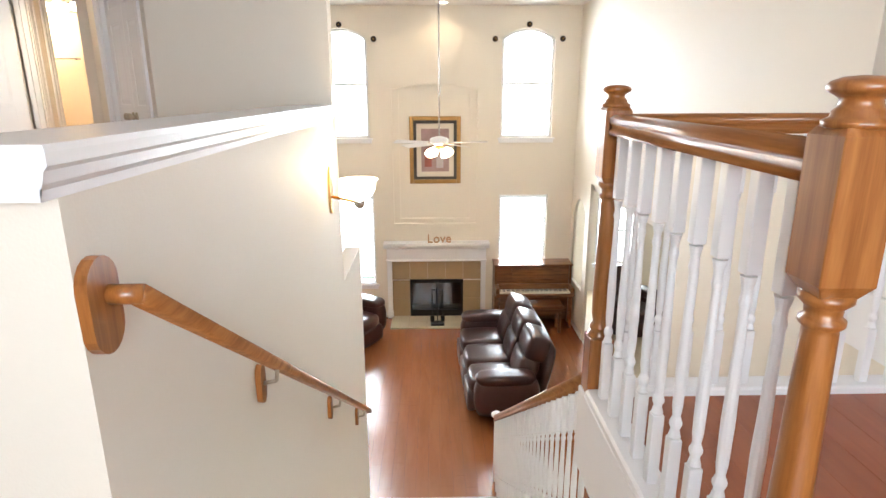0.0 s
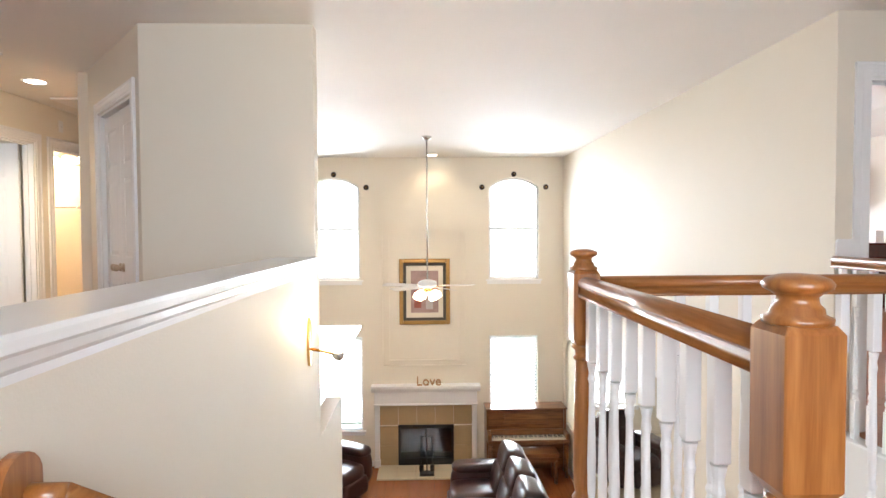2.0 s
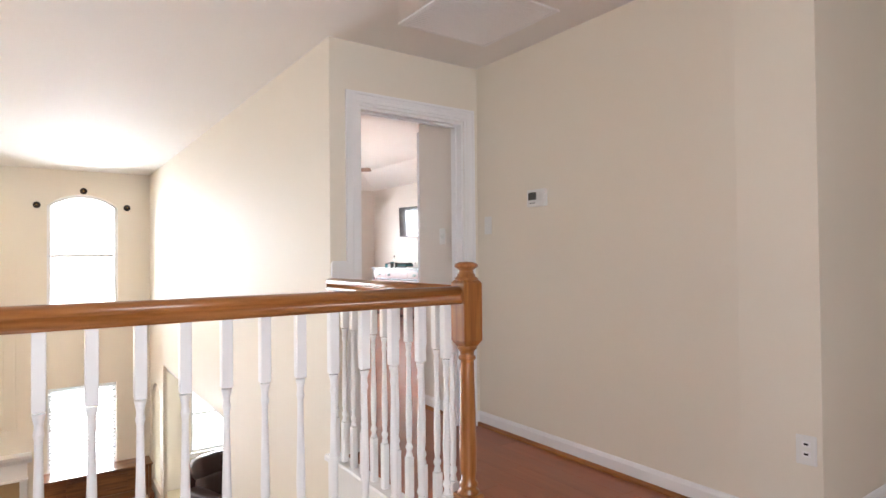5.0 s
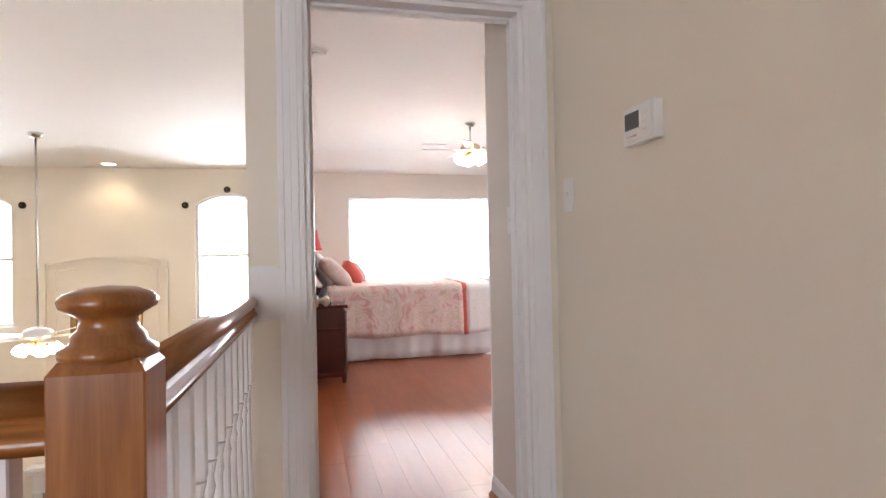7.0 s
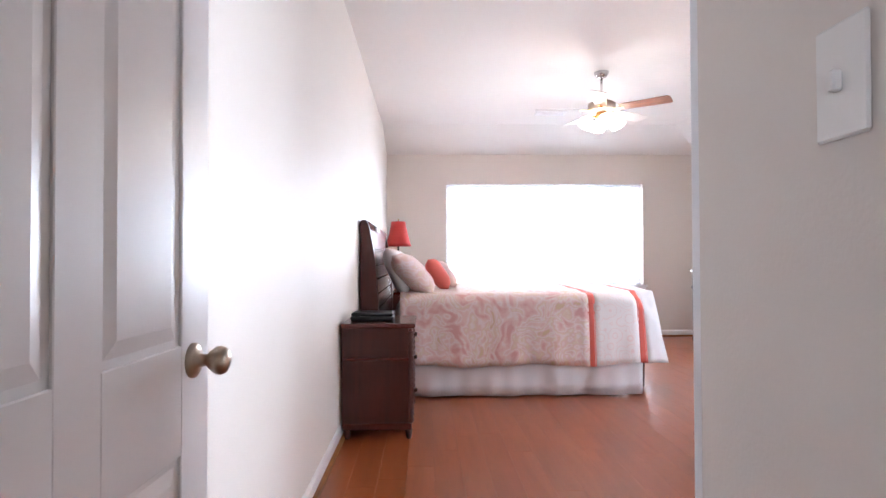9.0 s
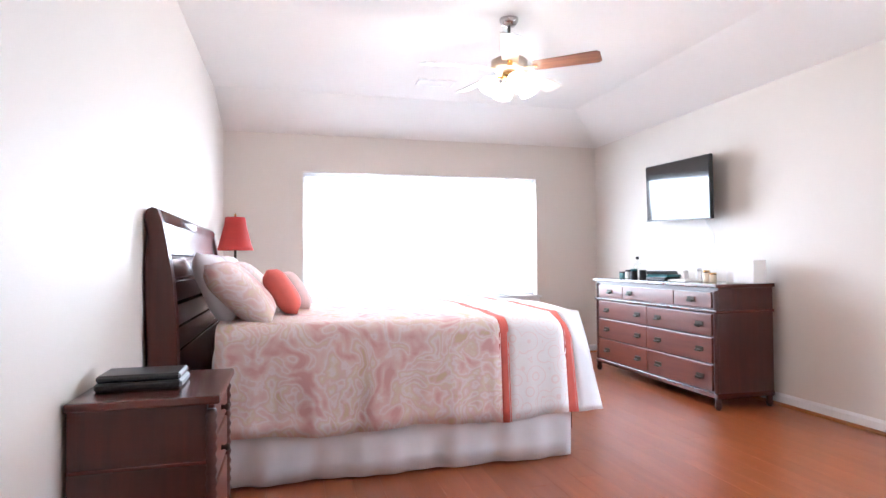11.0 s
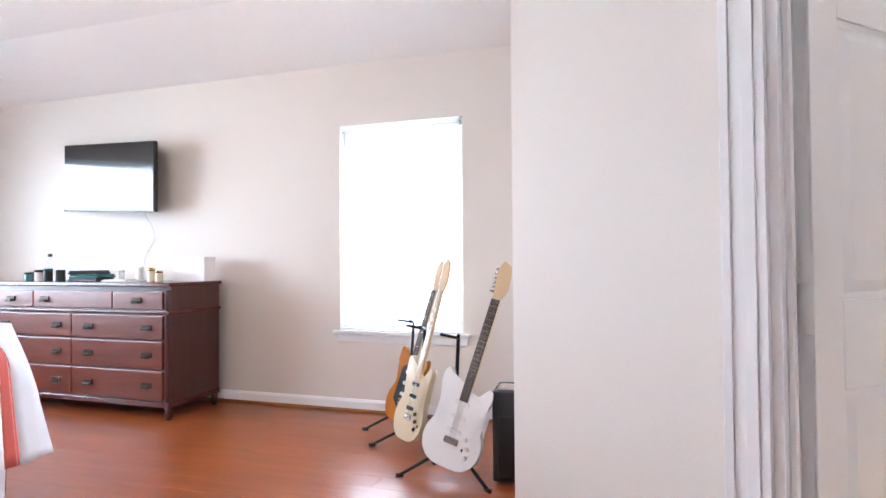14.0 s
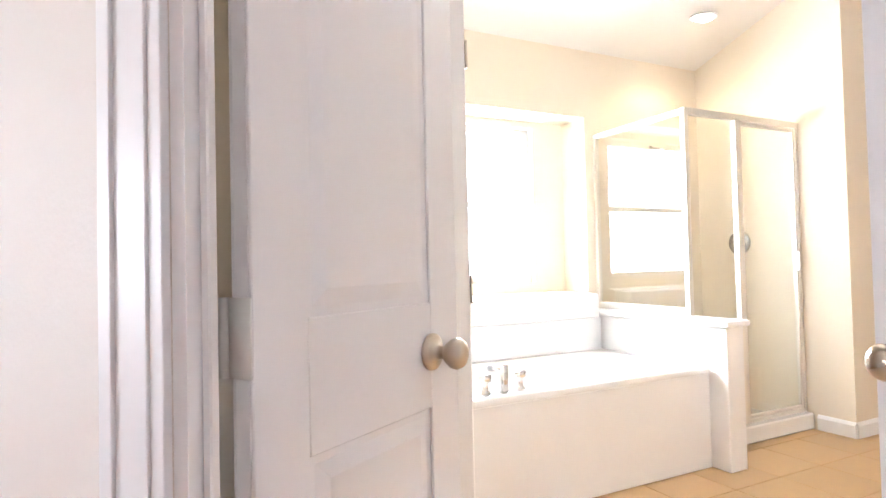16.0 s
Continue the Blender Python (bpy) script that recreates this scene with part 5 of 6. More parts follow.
for k in range(7):
    part("globe", turned([(0.02, 0), (0.05, 0.03), (0.06, 0.06), (0.045, 0.1), (0.01, 0.115)], 14, pose(-4.55 + k * 0.2, 7.055, 2.08, 90)), M_bulb, t, "lit round bulb", True)
bulb("vanity_bulb", (-3.9, 6.75, 1.95), 42, WARM, 0.1)
t = thing("towel_rail", "chrome towel rail on the small bathroom wall", "towel rail")
part("bar", rod((-4.3, 7.03, 1.50), (-3.45, 7.03, 1.50), 0.009), M_chrome, t, "", True)
for x in (-4.3, -3.45):
    part("post", rod((x, 7.0995, 1.50), (x, 7.02, 1.50), 0.016), M_chrome, t, "", True)
tagged(part("floor_small_bath", cube((-5.2, 3.39, -0.01), (-2.95, 7.1, -0.0005)), M_floor_low), "wood floor off the corridor", "floor", kind="structure")

# ---- bedroom ----
B0, B1, BF = 7.50, 9.43, 5.66        # near side, far side, foot
t = thing("sleigh_bed", "dark cherry sleigh bed with slatted curved headboard", "bed")


def sleigh(x, y0, y1, z0, z1, s, name):
    """A scrolled end board that leans out to s."""
    H = z1 - z0
    path = [(0.0, z0), (0.0, z0 + H * 0.45), (0.006, z0 + H * 0.60), (0.024, z0 + H * 0.75), (0.05, z0 + H * 0.87), (0.072, z0 + H * 0.95), (0.095, z1 - 0.008), (0.12, z1), (0.142, z1 - 0.012), (0.152, z1 - 0.04), (0.148, z1 - 0.07)]
    outline = path + [(0.135, z1 - 0.10), (0.150, z0 + H * 0.80), (0.140, z0 + H * 0.62), (0.125, z0 + H * 0.35), (0.135, z0)]
    pts = [(x + s * a, b) for a, b in outline]
    for y in (y0, y1 - 0.07):
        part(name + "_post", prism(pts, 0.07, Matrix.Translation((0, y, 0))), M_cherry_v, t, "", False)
    part(name + "_rail", rod((x + s * 0.108, y0 + 0.07, z1 - 0.046), (x + s * 0.108, y1 - 0.07, z1 - 0.046), 0.042, 14), M_cherry, t, "", True)
    part(name + "_back", cube((x + s * 0.085 - 0.008, y0 + 0.07, z0 + 0.2), (x + s * 0.085 + 0.008, y1 - 0.07, z1 - 0.06), 0.003), M_cherry, t)
    n = 5
    for k in range(n):
        f0 = 0.50 + 0.42 * k / n
        zz = z0 + (z1 - z0) * f0
        xx = 0.015 + (0.075 * max(0, f0 - 0.55) / 0.4)
        b = part(name + "_slat", cube((-0.011, y0 + 0.07, 0), (0.011, y1 - 0.07, (z1 - z0) * 0.072), 0.003), M_cherry, t)
        b.matrix_basis = pose(x + s * xx, 0, zz, 0, s * 12)
    part(name + "_panel", cube((x - 0.012 + s * 0.02, y0 + 0.07, z0 + 0.15), (x + 0.012 + s * 0.02, y1 - 0.07, z0 + (z1 - z0) * 0.49), 0.004), M_cherry, t)


sleigh(3.49, B0 - 0.05, B1 + 0.10, 0.0, 1.44, -1, "headboard")
sleigh(5.64, B0 + 0.30, B1 - 0.02, 0.0, 0.80, 1, "footboard")
for y in (B0 - 0.03, B1 - 0.005):
    part("side_rail", cube((3.56, y + 0.03, 0.16), (5.66, y + 0.06, 0.36), 0.004), M_cherry, t)
tagged(part("mattress", cushion((3.58, B0 + 0.02, 0.36), (5.63, B1 - 0.02, 0.76), 0.75, 6), M_white_cloth, None, "", True), "thick mattress under a bedspread", "mattress")


def cloth(name, label, x0, x1, mat, category, drop, top, edge, out=0.0, far=True, wave=0.012):
    """A bedspread laid over the mattress between x0 and x1, hanging down its sides."""
    bm = bmesh.new()
    nx = max(3, int((x1 - x0) / 0.05))
    prof = []
    y0, y1 = B0 - edge - out, B1 + edge + out
    for k in range(9):
        prof.append((y0 - 0.012 * (1 - k / 8), drop + (top - 0.08 - drop) * k / 8, 1 - k / 8))
    for k in range(1, 7):
        a = math.pi / 2 * k / 6
        prof.append((y0 + 0.10 * (1 - math.cos(a)), top - 0.08 + 0.08 * math.sin(a), 0))
    for k in range(1, 14):
        prof.append((y0 + 0.10 + (y1 - y0 - 0.20) * k / 14, top + 0.022 * math.sin(math.pi * k / 14), 0))
    for k in range(6, -1, -1):
        a = math.pi / 2 * k / 6
        prof.append((y1 - 0.10 * (1 - math.cos(a)), top - 0.08 + 0.08 * math.sin(a), 0))
    if far:
        for k in range(7, -1, -1):
            prof.append((y1 + 0.012 * (1 - k / 8), drop + (top - 0.08 - drop) * k / 8, 1 - k / 8))
    grid = []
    for i in range(nx + 1):
        x = x0 + (x1 - x0) * i / nx
        row = []
        for y, z, w in prof:
            s = -1 if y < (B0 + B1) / 2 else 1
            dy = s * wave * w * (1.2 + math.sin(x * 17) + 0.6 * math.sin(x * 41 + 1))
            dz = 0.010 * noise.noise(Vector((x * 4, y * 4, 0))) + 0.012 * w * math.sin(x * 7)
            fall = 0.5 * min(1, max(0, (x - 5.45) / 0.36)) ** 2 * min(1, max(0, 1 - (y - y0) / 0.22))
            row.append(bm.verts.new((x + 0.11 * fall * w, y + dy + 0.10 * fall, z + dz - (z - drop) * fall)))
        grid.append(row)
    for a, b in zip(grid, grid[1:]):
        for k in range(len(prof) - 1):
            bm.faces.new((a[k], b[k], b[k + 1], a[k + 1]))
    ob = part(name, bm, mat, None, "", True)
    s = ob.modifiers.new("thick", "SOLIDIFY")
    s.thickness, s.offset = 0.018, -1
    return tagged(ob, label, category)


spread = cloth("bedspread", "coral and tan paisley bedspread draped over the bed", 3.66, 5.195, M_duvet, "bedspread", 0.26, 0.835, 0.035)
for x0, x1, mat, nm in ((5.185, 5.245, M_coral, "stripe"), (5.235, 5.605, M_scroll, "border"), (5.595, 5.655, M_coral, "stripe"), (5.645, 5.81, M_white_cloth, "hem")):
    o = cloth(nm, "", x0, x1, mat, "", 0.26, 0.835, 0.035)
    o.parent = spread
    tagged(o, {"stripe": "plain coral band", "border": "white band with coral scrolls", "hem": "white hem"}[nm])


def skirt(y, s):
    bm = bmesh.new()
    rows = []
    for i in range(61):
        x = 3.66 + 1.98 * i / 60
        f = 0.016 * math.sin(x * 13 + math.sin(x * 5)) + 0.007 * math.sin(x * 37 + 2)
        rows.append([bm.verts.new((x, y + s * f * (1 - k / 4), 0.012 + 0.36 * k / 4)) for k in range(5)])
    for a, b in zip(rows, rows[1:]):
        for k in range(4):
            bm.faces.new((a[k], b[k], b[k + 1], a[k + 1]))
    return bm


sk = part("bed_skirt", skirt(B0 - 0.022, -1), M_white_cloth, None, "", True)
tagged(sk, "white gathered bed skirt hanging to the floor", "bed skirt")
md = sk.modifiers.new("thick", "SOLIDIFY")
md.thickness = 0.004


def pillow(name, label, m, w, h, d, mat):
    t = thing(name, label, "pillow", m)
    bm = bmesh.new()
    n = 14
    for s in (1, -1):
        g = [[bm.verts.new(((-1 + 2 * i / n) * w / 2 * (1 - 0.05 * math.cos(math.pi * (-1 + 2 * j / n) / 2)), s * d / 2 * ((1 - (-1 + 2 * i / n) ** 4) * (1 - (-1 + 2 * j / n) ** 4)) ** 0.55, (-1 + 2 * j / n) * h / 2 * (1 - 0.05 * math.cos(math.pi * (-1 + 2 * i / n) / 2)))) for j in range(n + 1)] for i in range(n + 1)]
        for i in range(n):
            for j in range(n):
                bm.faces.new((g[i][j], g[i + 1][j], g[i + 1][j + 1], g[i][j + 1]))
    bmesh.ops.remove_doubles(bm, verts=bm.verts[:], dist=1e-4)
    part("cover", bm, mat, t, "", True)
    return t


for k, y in enumerate((7.98, 8.98)):
    pillow("pillow", "white pillow leaning on the headboard", pose(3.62, y + 0.06, 1.02) @ pose(0, 0, 0, 0, -24) @ pose(0, 0, 0, 0, 0, 90), 0.70, 0.44, 0.17, M_white_cloth)
    pillow("pillow", "pink, tan and white patterned pillow leaning on another", pose(3.76, y - 0.04, 0.985) @ pose(0, 0, 0, 0, -46) @ pose(0, 0, 0, 0, 0, 90), 0.72, 0.48, 0.21, M_sham)
pillow("throw_pillow", "small coral red cushion on the bed", pose(3.98, 8.10, 0.985) @ pose(0, 0, 0, 0, -34) @ pose(0, 0, 0, 0, 0, 90), 0.38, 0.32, 0.15, M_coral)
pillow("throw_pillow", "small pink cushion on the bed", pose(4.06, 8.36, 0.975) @ pose(0, 0, 0, 0, -36) @ pose(0, 0, 0, 0, 0, 90), 0.34, 0.30, 0.14, M_pillow)


def nightstand(y0, y1):
    t = thing("nightstand", "dark cherry nightstand with drawers and rope-turned corners", "nightstand", group="nightstands")
    x0, x1, h = 3.345, 3.79, 0.72
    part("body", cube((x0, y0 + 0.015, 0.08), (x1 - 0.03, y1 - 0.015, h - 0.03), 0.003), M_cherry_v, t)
    part("top", cube((x0 - 0.005, y0, h - 0.03), (x1 + 0.012, y1, h), 0.008, seg=2), M_cherry, t)
    part("side_moulding", cube((x0, y0 + 0.008, 0.49), (x1 - 0.03, y1 - 0.008, 0.505), 0.003), M_cherry, t)
    part("plinth", cube((x0, y0 + 0.008, 0.06), (x1 - 0.012, y1 - 0.008, 0.10), 0.004), M_cherry, t)
    for y in (y0 + 0.028, y1 - 0.028):
        part("rope_column", turned([(0.016 + 0.006 * (k % 2), 0.10 + 0.57 * k / 30) for k in range(31)], 10, Matrix.Translation((x1 - 0.018, y, 0))), M_cherry_v, t, "", True)
    for z0, z1 in ((0.12, 0.38), (0.40, 0.54), (0.56, 0.68)):
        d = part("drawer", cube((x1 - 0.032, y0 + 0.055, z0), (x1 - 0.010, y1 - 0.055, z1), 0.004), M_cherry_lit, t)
        part("handle", turned([(0.010, 0), (0.008, 0.012), (0.015, 0.02), (0.012, 0.028), (0.002, 0.03)], 12, pose(x1 - 0.010, (y0 + y1) / 2, (z0 + z1) / 2, 0, 90)), M_iron, d, "dark metal knob", True)
    for x in (x0 + 0.03, x1 - 0.03):
        for y in (y0 + 0.035, y1 - 0.035):
            part("foot", turned([(0.014, 0), (0.02, 0.02), (0.024, 0.06)], 10, Matrix.Translation((x, y, 0))), M_cherry_v, t, "", True)
    return t


NSY = 6.40
nightstand(NSY, NSY + 0.52)
nightstand(9.80, 10.32)
t = thing("black_case", "flat black case lying on the nightstand", "case", pose(3.52, NSY + 0.24, 0.72))
part("base", cube((-0.14, -0.09, 0), (0.14, 0.09, 0.03), 0.008), M_tvcase, t)
part("lid", cube((-0.135, -0.085, 0.03), (0.135, 0.085, 0.055), 0.008), M_tvcase, t)
t = thing("table_lamp", "table lamp with a red fabric shade", "lamp", pose(3.53, 10.08, 0.72))
part("base", turned([(0.075, 0), (0.07, 0.02), (0.03, 0.04), (0.022, 0.08), (0.05, 0.16), (0.055, 0.24), (0.025, 0.36), (0.012, 0.42), (0.012, 0.60)], 20), M_iron, t, "", True)
part("shade", turned([(0.165, 0.56), (0.15, 0.60), (0.10, 0.80), (0.09, 0.87), (0.085, 0.87), (0.095, 0.80), (0.145, 0.60), (0.16, 0.56)], 28), M_red, t, "red fabric bell shade", True)
part("finial", turned([(0.004, 0.87), (0.012, 0.89), (0.004, 0.91)], 10), M_brass, t, "", True)

# dresser
t = thing("dresser", "wide dark cherry dresser with nine drawers", "dresser")
dx0, dx1, dy0, dy1, dh = 7.195, 7.735, 8.10, 9.93, 0.972
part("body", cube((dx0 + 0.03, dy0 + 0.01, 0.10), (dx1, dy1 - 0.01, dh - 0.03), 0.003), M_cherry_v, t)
part("top", cube((dx0 - 0.012, dy0 - 0.015, dh - 0.03), (dx1, dy1 + 0.015, dh), 0.008, seg=2), M_cherry, t)
part("waist_moulding", cube((dx0 - 0.004, dy0 - 0.004, 0.745), (dx1, dy1 + 0.004, 0.768), 0.006, seg=2), M_cherry, t)
part("base_moulding", cube((dx0 + 0.004, dy0, 0.085), (dx1, dy1, 0.125), 0.006), M_cherry, t)
for y in (dy0 + 0.03, dy1 - 0.03):
    part("rope_column", turned([(0.018 + 0.006 * (k % 2), 0.12 + 0.80 * k / 40) for k in range(41)], 10, Matrix.Translation((dx0 + 0.022, y, 0))), M_cherry_v, t, "", True)
    for x in (dx0 + 0.03, dx1 - 0.03):
        part("foot", turned([(0.018, 0), (0.028, 0.03), (0.022, 0.06), (0.03, 0.10)], 12, Matrix.Translation((x, y, 0))), M_cherry_v, t, "", True)
DW = dy1 - dy0 - 0.12
rows = [(0.78, 0.905, [(0, 0.27), (0.27, 0.73), (0.73, 1.0)]), (0.565, 0.735, [(0, 0.5), (0.5, 1)]), (0.355, 0.55, [(0, 0.5), (0.5, 1)]), (0.135, 0.34, [(0, 0.5), (0.5, 1)])]
for z0, z1, cols in rows:
    for a, b in cols:
        ya, yb = dy0 + 0.06 + DW * a + 0.004, dy0 + 0.06 + DW * b - 0.004
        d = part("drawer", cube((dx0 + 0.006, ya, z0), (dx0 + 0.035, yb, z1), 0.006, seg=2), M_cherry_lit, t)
        for f in ((0.5,) if yb - ya < 0.55 and z0 > 0.7 else (0.84,) if z0 > 0.7 else (0.16, 0.80)):
            yc, zc = ya + (yb - ya) * f, (z0 + z1) / 2
            bm = cube((dx0 - 0.004, yc - 0.045, zc - 0.018), (dx0 + 0.006, yc + 0.045, zc + 0.020), 0.004)
            box(bm, (dx0 - 0.026, yc - 0.034, zc - 0.022), (dx0 - 0.004, yc + 0.034, zc - 0.004), 0.006)
            part("handle", bm, M_iron, d, "dark bronze bail handle")


def jar(name, label, p, r, h, mat, lid=None, category="bottle"):
    t = thing(name, label, category, pose(*p))
    part("body", turned([(r * 0.92, 0), (r, 0.008), (r, h * 0.75), (r * 0.8, h * 0.82), (r * 0.45, h * 0.86), (r * 0.45, h)] if not lid else [(r * 0.94, 0), (r, 0.006), (r, h * 0.78), (r * 0.95, h * 0.8)], 16), mat, t, "", True)
    part("cap", turned([(r * 0.5, h), (r * 0.5, h * 1.12), (r * 0.3, h * 1.14)] if not lid else [(r * 1.0, h * 0.8), (r * 1.0, h), (r * 0.7, h * 1.02)], 16), lid or M_tvcase, t, "", True)
    return t


jar("glass_bottle", "clear glass bottle with a dark cap on the dresser", (7.570, 9.705, dh), 0.035, 0.20, M_glass)
jar("cosmetic_jar", "small teal jar on the dresser", (7.420, 9.747, dh), 0.035, 0.07, M_teal, M_tvcase, "jar")
jar("cosmetic_jar", "small white jar with a dark lid on the dresser", (7.410, 9.619, dh), 0.035, 0.09, M_paper, M_tvcase, "jar")
jar("cosmetic_jar", "small dark jar on the dresser", (7.410, 9.523, dh), 0.035, 0.10, M_tvcase, M_teal, "jar")
jar("cosmetic_jar", "small dark jar on the dresser", (7.470, 9.459, dh), 0.035, 0.09, M_tvcase, M_tvcase, "jar")
for k, (y, w, z, mat) in enumerate(((8.50, 0.15, 0.03, M_tvcase), (8.49, 0.14, 0.025, M_teal), (8.52, 0.12, 0.03, M_tvcase))):
    t = thing("remote_tray" if k == 0 else "black_wallet", "flat black leather item stacked on the dresser", "tray", pose(7.45, 8.04 + (y - 7.5) * 1.067, dh + sum((0.03, 0.025, 0.03)[:k]), 0, 0, 8 * k))
    part("base", cube((-0.09, -w, 0), (0.09, w, z * 0.5), 0.005), mat, t)
    part("cover", cube((-0.085, -w + 0.005, z * 0.5), (0.085, w - 0.005, z), 0.006), mat, t)
t = thing("folded_paper", "loose white papers on the dresser", "papers", pose(7.440, 8.766, dh))
part("sheet", cube((-0.10, -0.12, 0), (0.10, 0.12, 0.010), 0.002), M_paper, t)
o = part("sheet", cube((-0.09, -0.10, 0.010), (0.09, 0.10, 0.016), 0.002), M_paper, t)
o.matrix_basis = pose(0.01, 0.02, 0, 0, 0, 12)
for y, h in ((8.28, 0.09), (8.10, 0.11), (7.98, 0.07)):
    jar("perfume_bottle", "small pale perfume bottle on the dresser", (7.51, 8.04 + (y - 7.5) * 1.067, dh), 0.028, h, M_paper, M_paper)
for y, h in ((7.93, 0.10), (7.86, 0.08)):
    jar("perfume_bottle", "small amber perfume bottle on the dresser", (7.44, 8.04 + (y - 7.5) * 1.067, dh), 0.028, h, M_cream_guitar, M_brass)
t = thing("white_box", "plain white carton standing on the dresser", "box", pose(7.590, 8.232, dh))
part("carton", cube((-0.06, -0.15, 0), (0.06, 0.15, 0.18), 0.003), M_paper, t)
part("flap", cube((-0.062, -0.152, 0.17), (0.062, 0.152, 0.185), 0.002), M_paper, t)

# television on its bracket
TVR = math.degrees(math.atan2(0.13, 1.0))
t = thing("television", "flat black television on a swivel wall bracket", "television", pose(7.635, 9.14, 1.83, 0, 0, -94.5) @ pose(0, 0, 0, 2.5, 2.5))
part("case", cube((-0.53, -0.012, -0.285), (0.53, 0.028, 0.285), 0.006), M_tvcase, t)
part("screen", cube((-0.52, -0.0145, -0.272), (0.52, -0.0125, 0.275)), M_tv, t, "glossy dark screen")
part("bezel", cube((-0.53, -0.017, -0.285), (0.53, -0.0122, -0.273), 0.001), M_tvcase, t)
part("rear_hump", cube((-0.30, 0.028, -0.20), (0.30, 0.06, 0.10), 0.01), M_tvcase, t)
t = thing("wall_bracket", "black steel swivel bracket behind the television", "bracket")
part("wall_plate", cube((BX - 0.02, 8.92, 1.70), (BX - 0.0005, 9.08, 1.98), 0.003), M_tvcase, t)
part("arm", rod((BX - 0.02, 9.0, 1.84), (7.70, 9.10, 1.84), 0.018), M_tvcase, t)
cv = bpy.data.curves.new("tv_cable", "CURVE")
cv.dimensions, cv.bevel_depth = "3D", 0.004
sp = cv.splines.new("BEZIER")
pts = [(7.72, 8.86, 1.55), (7.79, 8.82, 1.35), (7.795, 8.92, 1.14), (7.77, 8.85, 0.985)]
sp.bezier_points.add(3)
for b, p in zip(sp.bezier_points, pts):
    b.co, b.handle_left_type, b.handle_right_type = p, "AUTO", "AUTO"
co = new("tv_cable", cv)
cv.materials.append(M_plastic)
tagged(co, "thin pale cable hanging below the television", "cable")

# all five blades are walnut; three get window glare as a pale colour
fan("ceiling_fan", "five-blade bedroom ceiling fan with lit glass shades", pose(5.50, 8.06, BCEIL), 0.29, 0.62, 5, M_blade, M_bulb_bed, -110, M_blade_white_glare, 4, M_fan_motor, 0.11, 0.075)
bulb("fan_bulb", (5.50, 8.06, BCEIL - 0.66), 30, (1.0, 0.85, 0.68), 0.12)


def guitar(name, label, m, body_mat, guard, cutaway=True, dark_board=True):
    """An electric guitar standing on its tail; front towards local -y."""
    t = thing(name, label, "guitar", m)
    half = [(0.0, 0.0), (0.09, 0.008), (0.145, 0.05), (0.165, 0.11), (0.155, 0.165), (0.125, 0.215), (0.115, 0.25), (0.128, 0.30), (0.145, 0.345), (0.140, 0.39), (0.115, 0.40), (0.085, 0.365), (0.05, 0.345), (0.03, 0.345)]
    left = [(-x, z) for x, z in half[1:9]] + ([(-0.150, 0.36), (-0.150, 0.42), (-0.125, 0.44), (-0.095, 0.405), (-0.06, 0.365), (-0.03, 0.345)] if cutaway else [(-0.14, 0.37), (-0.10, 0.41), (-0.05, 0.40), (-0.03, 0.345)])
    rim = half + left[::-1]
    curve = []
    for k in range(len(rim)):
        q = [Vector(rim[(k + d) % len(rim)]) for d in (-1, 0, 1, 2)]
        for u in (0, 0.25, 0.5, 0.75):
            v = 0.5 * (2 * q[1] + (q[2] - q[0]) * u + (2 * q[0] - 5 * q[1] + 4 * q[2] - q[3]) * u * u + (3 * q[1] - q[0] - 3 * q[2] + q[3]) * u ** 3)
            curve.append((v.x, v.y))
    bm = prism(curve, 0.045, Matrix.Translation((0, -0.0225, 0)))
    o = part("body", bm, body_mat, t)
    bv = o.modifiers.new("round", "BEVEL")
    bv.width, bv.segments, bv.limit_method, bv.angle_limit = 0.009, 3, "ANGLE", radians(50)
    o = part("pickguard", prism([(-0.10, 0.13), (-0.02, 0.07), (0.09, 0.05), (0.12, 0.10), (0.09, 0.20), (0.10, 0.33), (0.03, 0.345), (-0.04, 0.345), (-0.09, 0.32), (-0.06, 0.22)], 0.003, Matrix.Translation((0, -0.026, 0))), guard, t)
    part("bridge", cube((-0.04, -0.036, 0.11), (0.04, -0.026, 0.14), 0.003), M_chrome, t)
    for z in (0.17, 0.235, 0.30):
        part("pickup", cube((-0.04, -0.031, z - 0.01), (0.04, -0.026, z + 0.01), 0.004), M_plastic if dark_board else M_tvcase, t)
    for x, z in ((0.075, 0.15), (0.095, 0.115), (0.10, 0.075)):
        part("control_knob", turned([(0.011, 0), (0.009, 0.014), (0.006, 0.016)], 10, pose(x, -0.026, z, 90)), M_plastic if dark_board else M_iron, t, "", True)
    part("neck", cube((-0.024, -0.026, 0.31), (0.024, 0.0, 0.815), 0.004), M_maple, t)
    part("fretboard", cube((-0.024, -0.031, 0.31), (0.024, -0.026, 0.81), 0.001), M_rose if dark_board else M_maple, t)
    for k in range(16):
        z = 0.81 - 0.63 * (1 - 2 ** (-(k + 1) / 12.0))
        part("fret", cube((-0.0235, -0.0325, z - 0.001), (0.0235, -0.031, z + 0.001)), M_chrome, t)
    part("headstock", prism([(-0.024, 0.815), (-0.030, 0.85), (-0.040, 0.96), (-0.02, 1.0), (0.02, 0.985), (0.035, 0.95), (0.03, 0.90), (0.045, 0.87), (0.024, 0.815)], 0.014, Matrix.Translation((0, -0.014, 0))), M_maple, t)
    for k in range(6):
        part("tuning_peg", rod((-0.055, -0.007, 0.845 + k * 0.022), (-0.03, -0.007, 0.845 + k * 0.022), 0.006, 8), M_chrome, t, "", True)
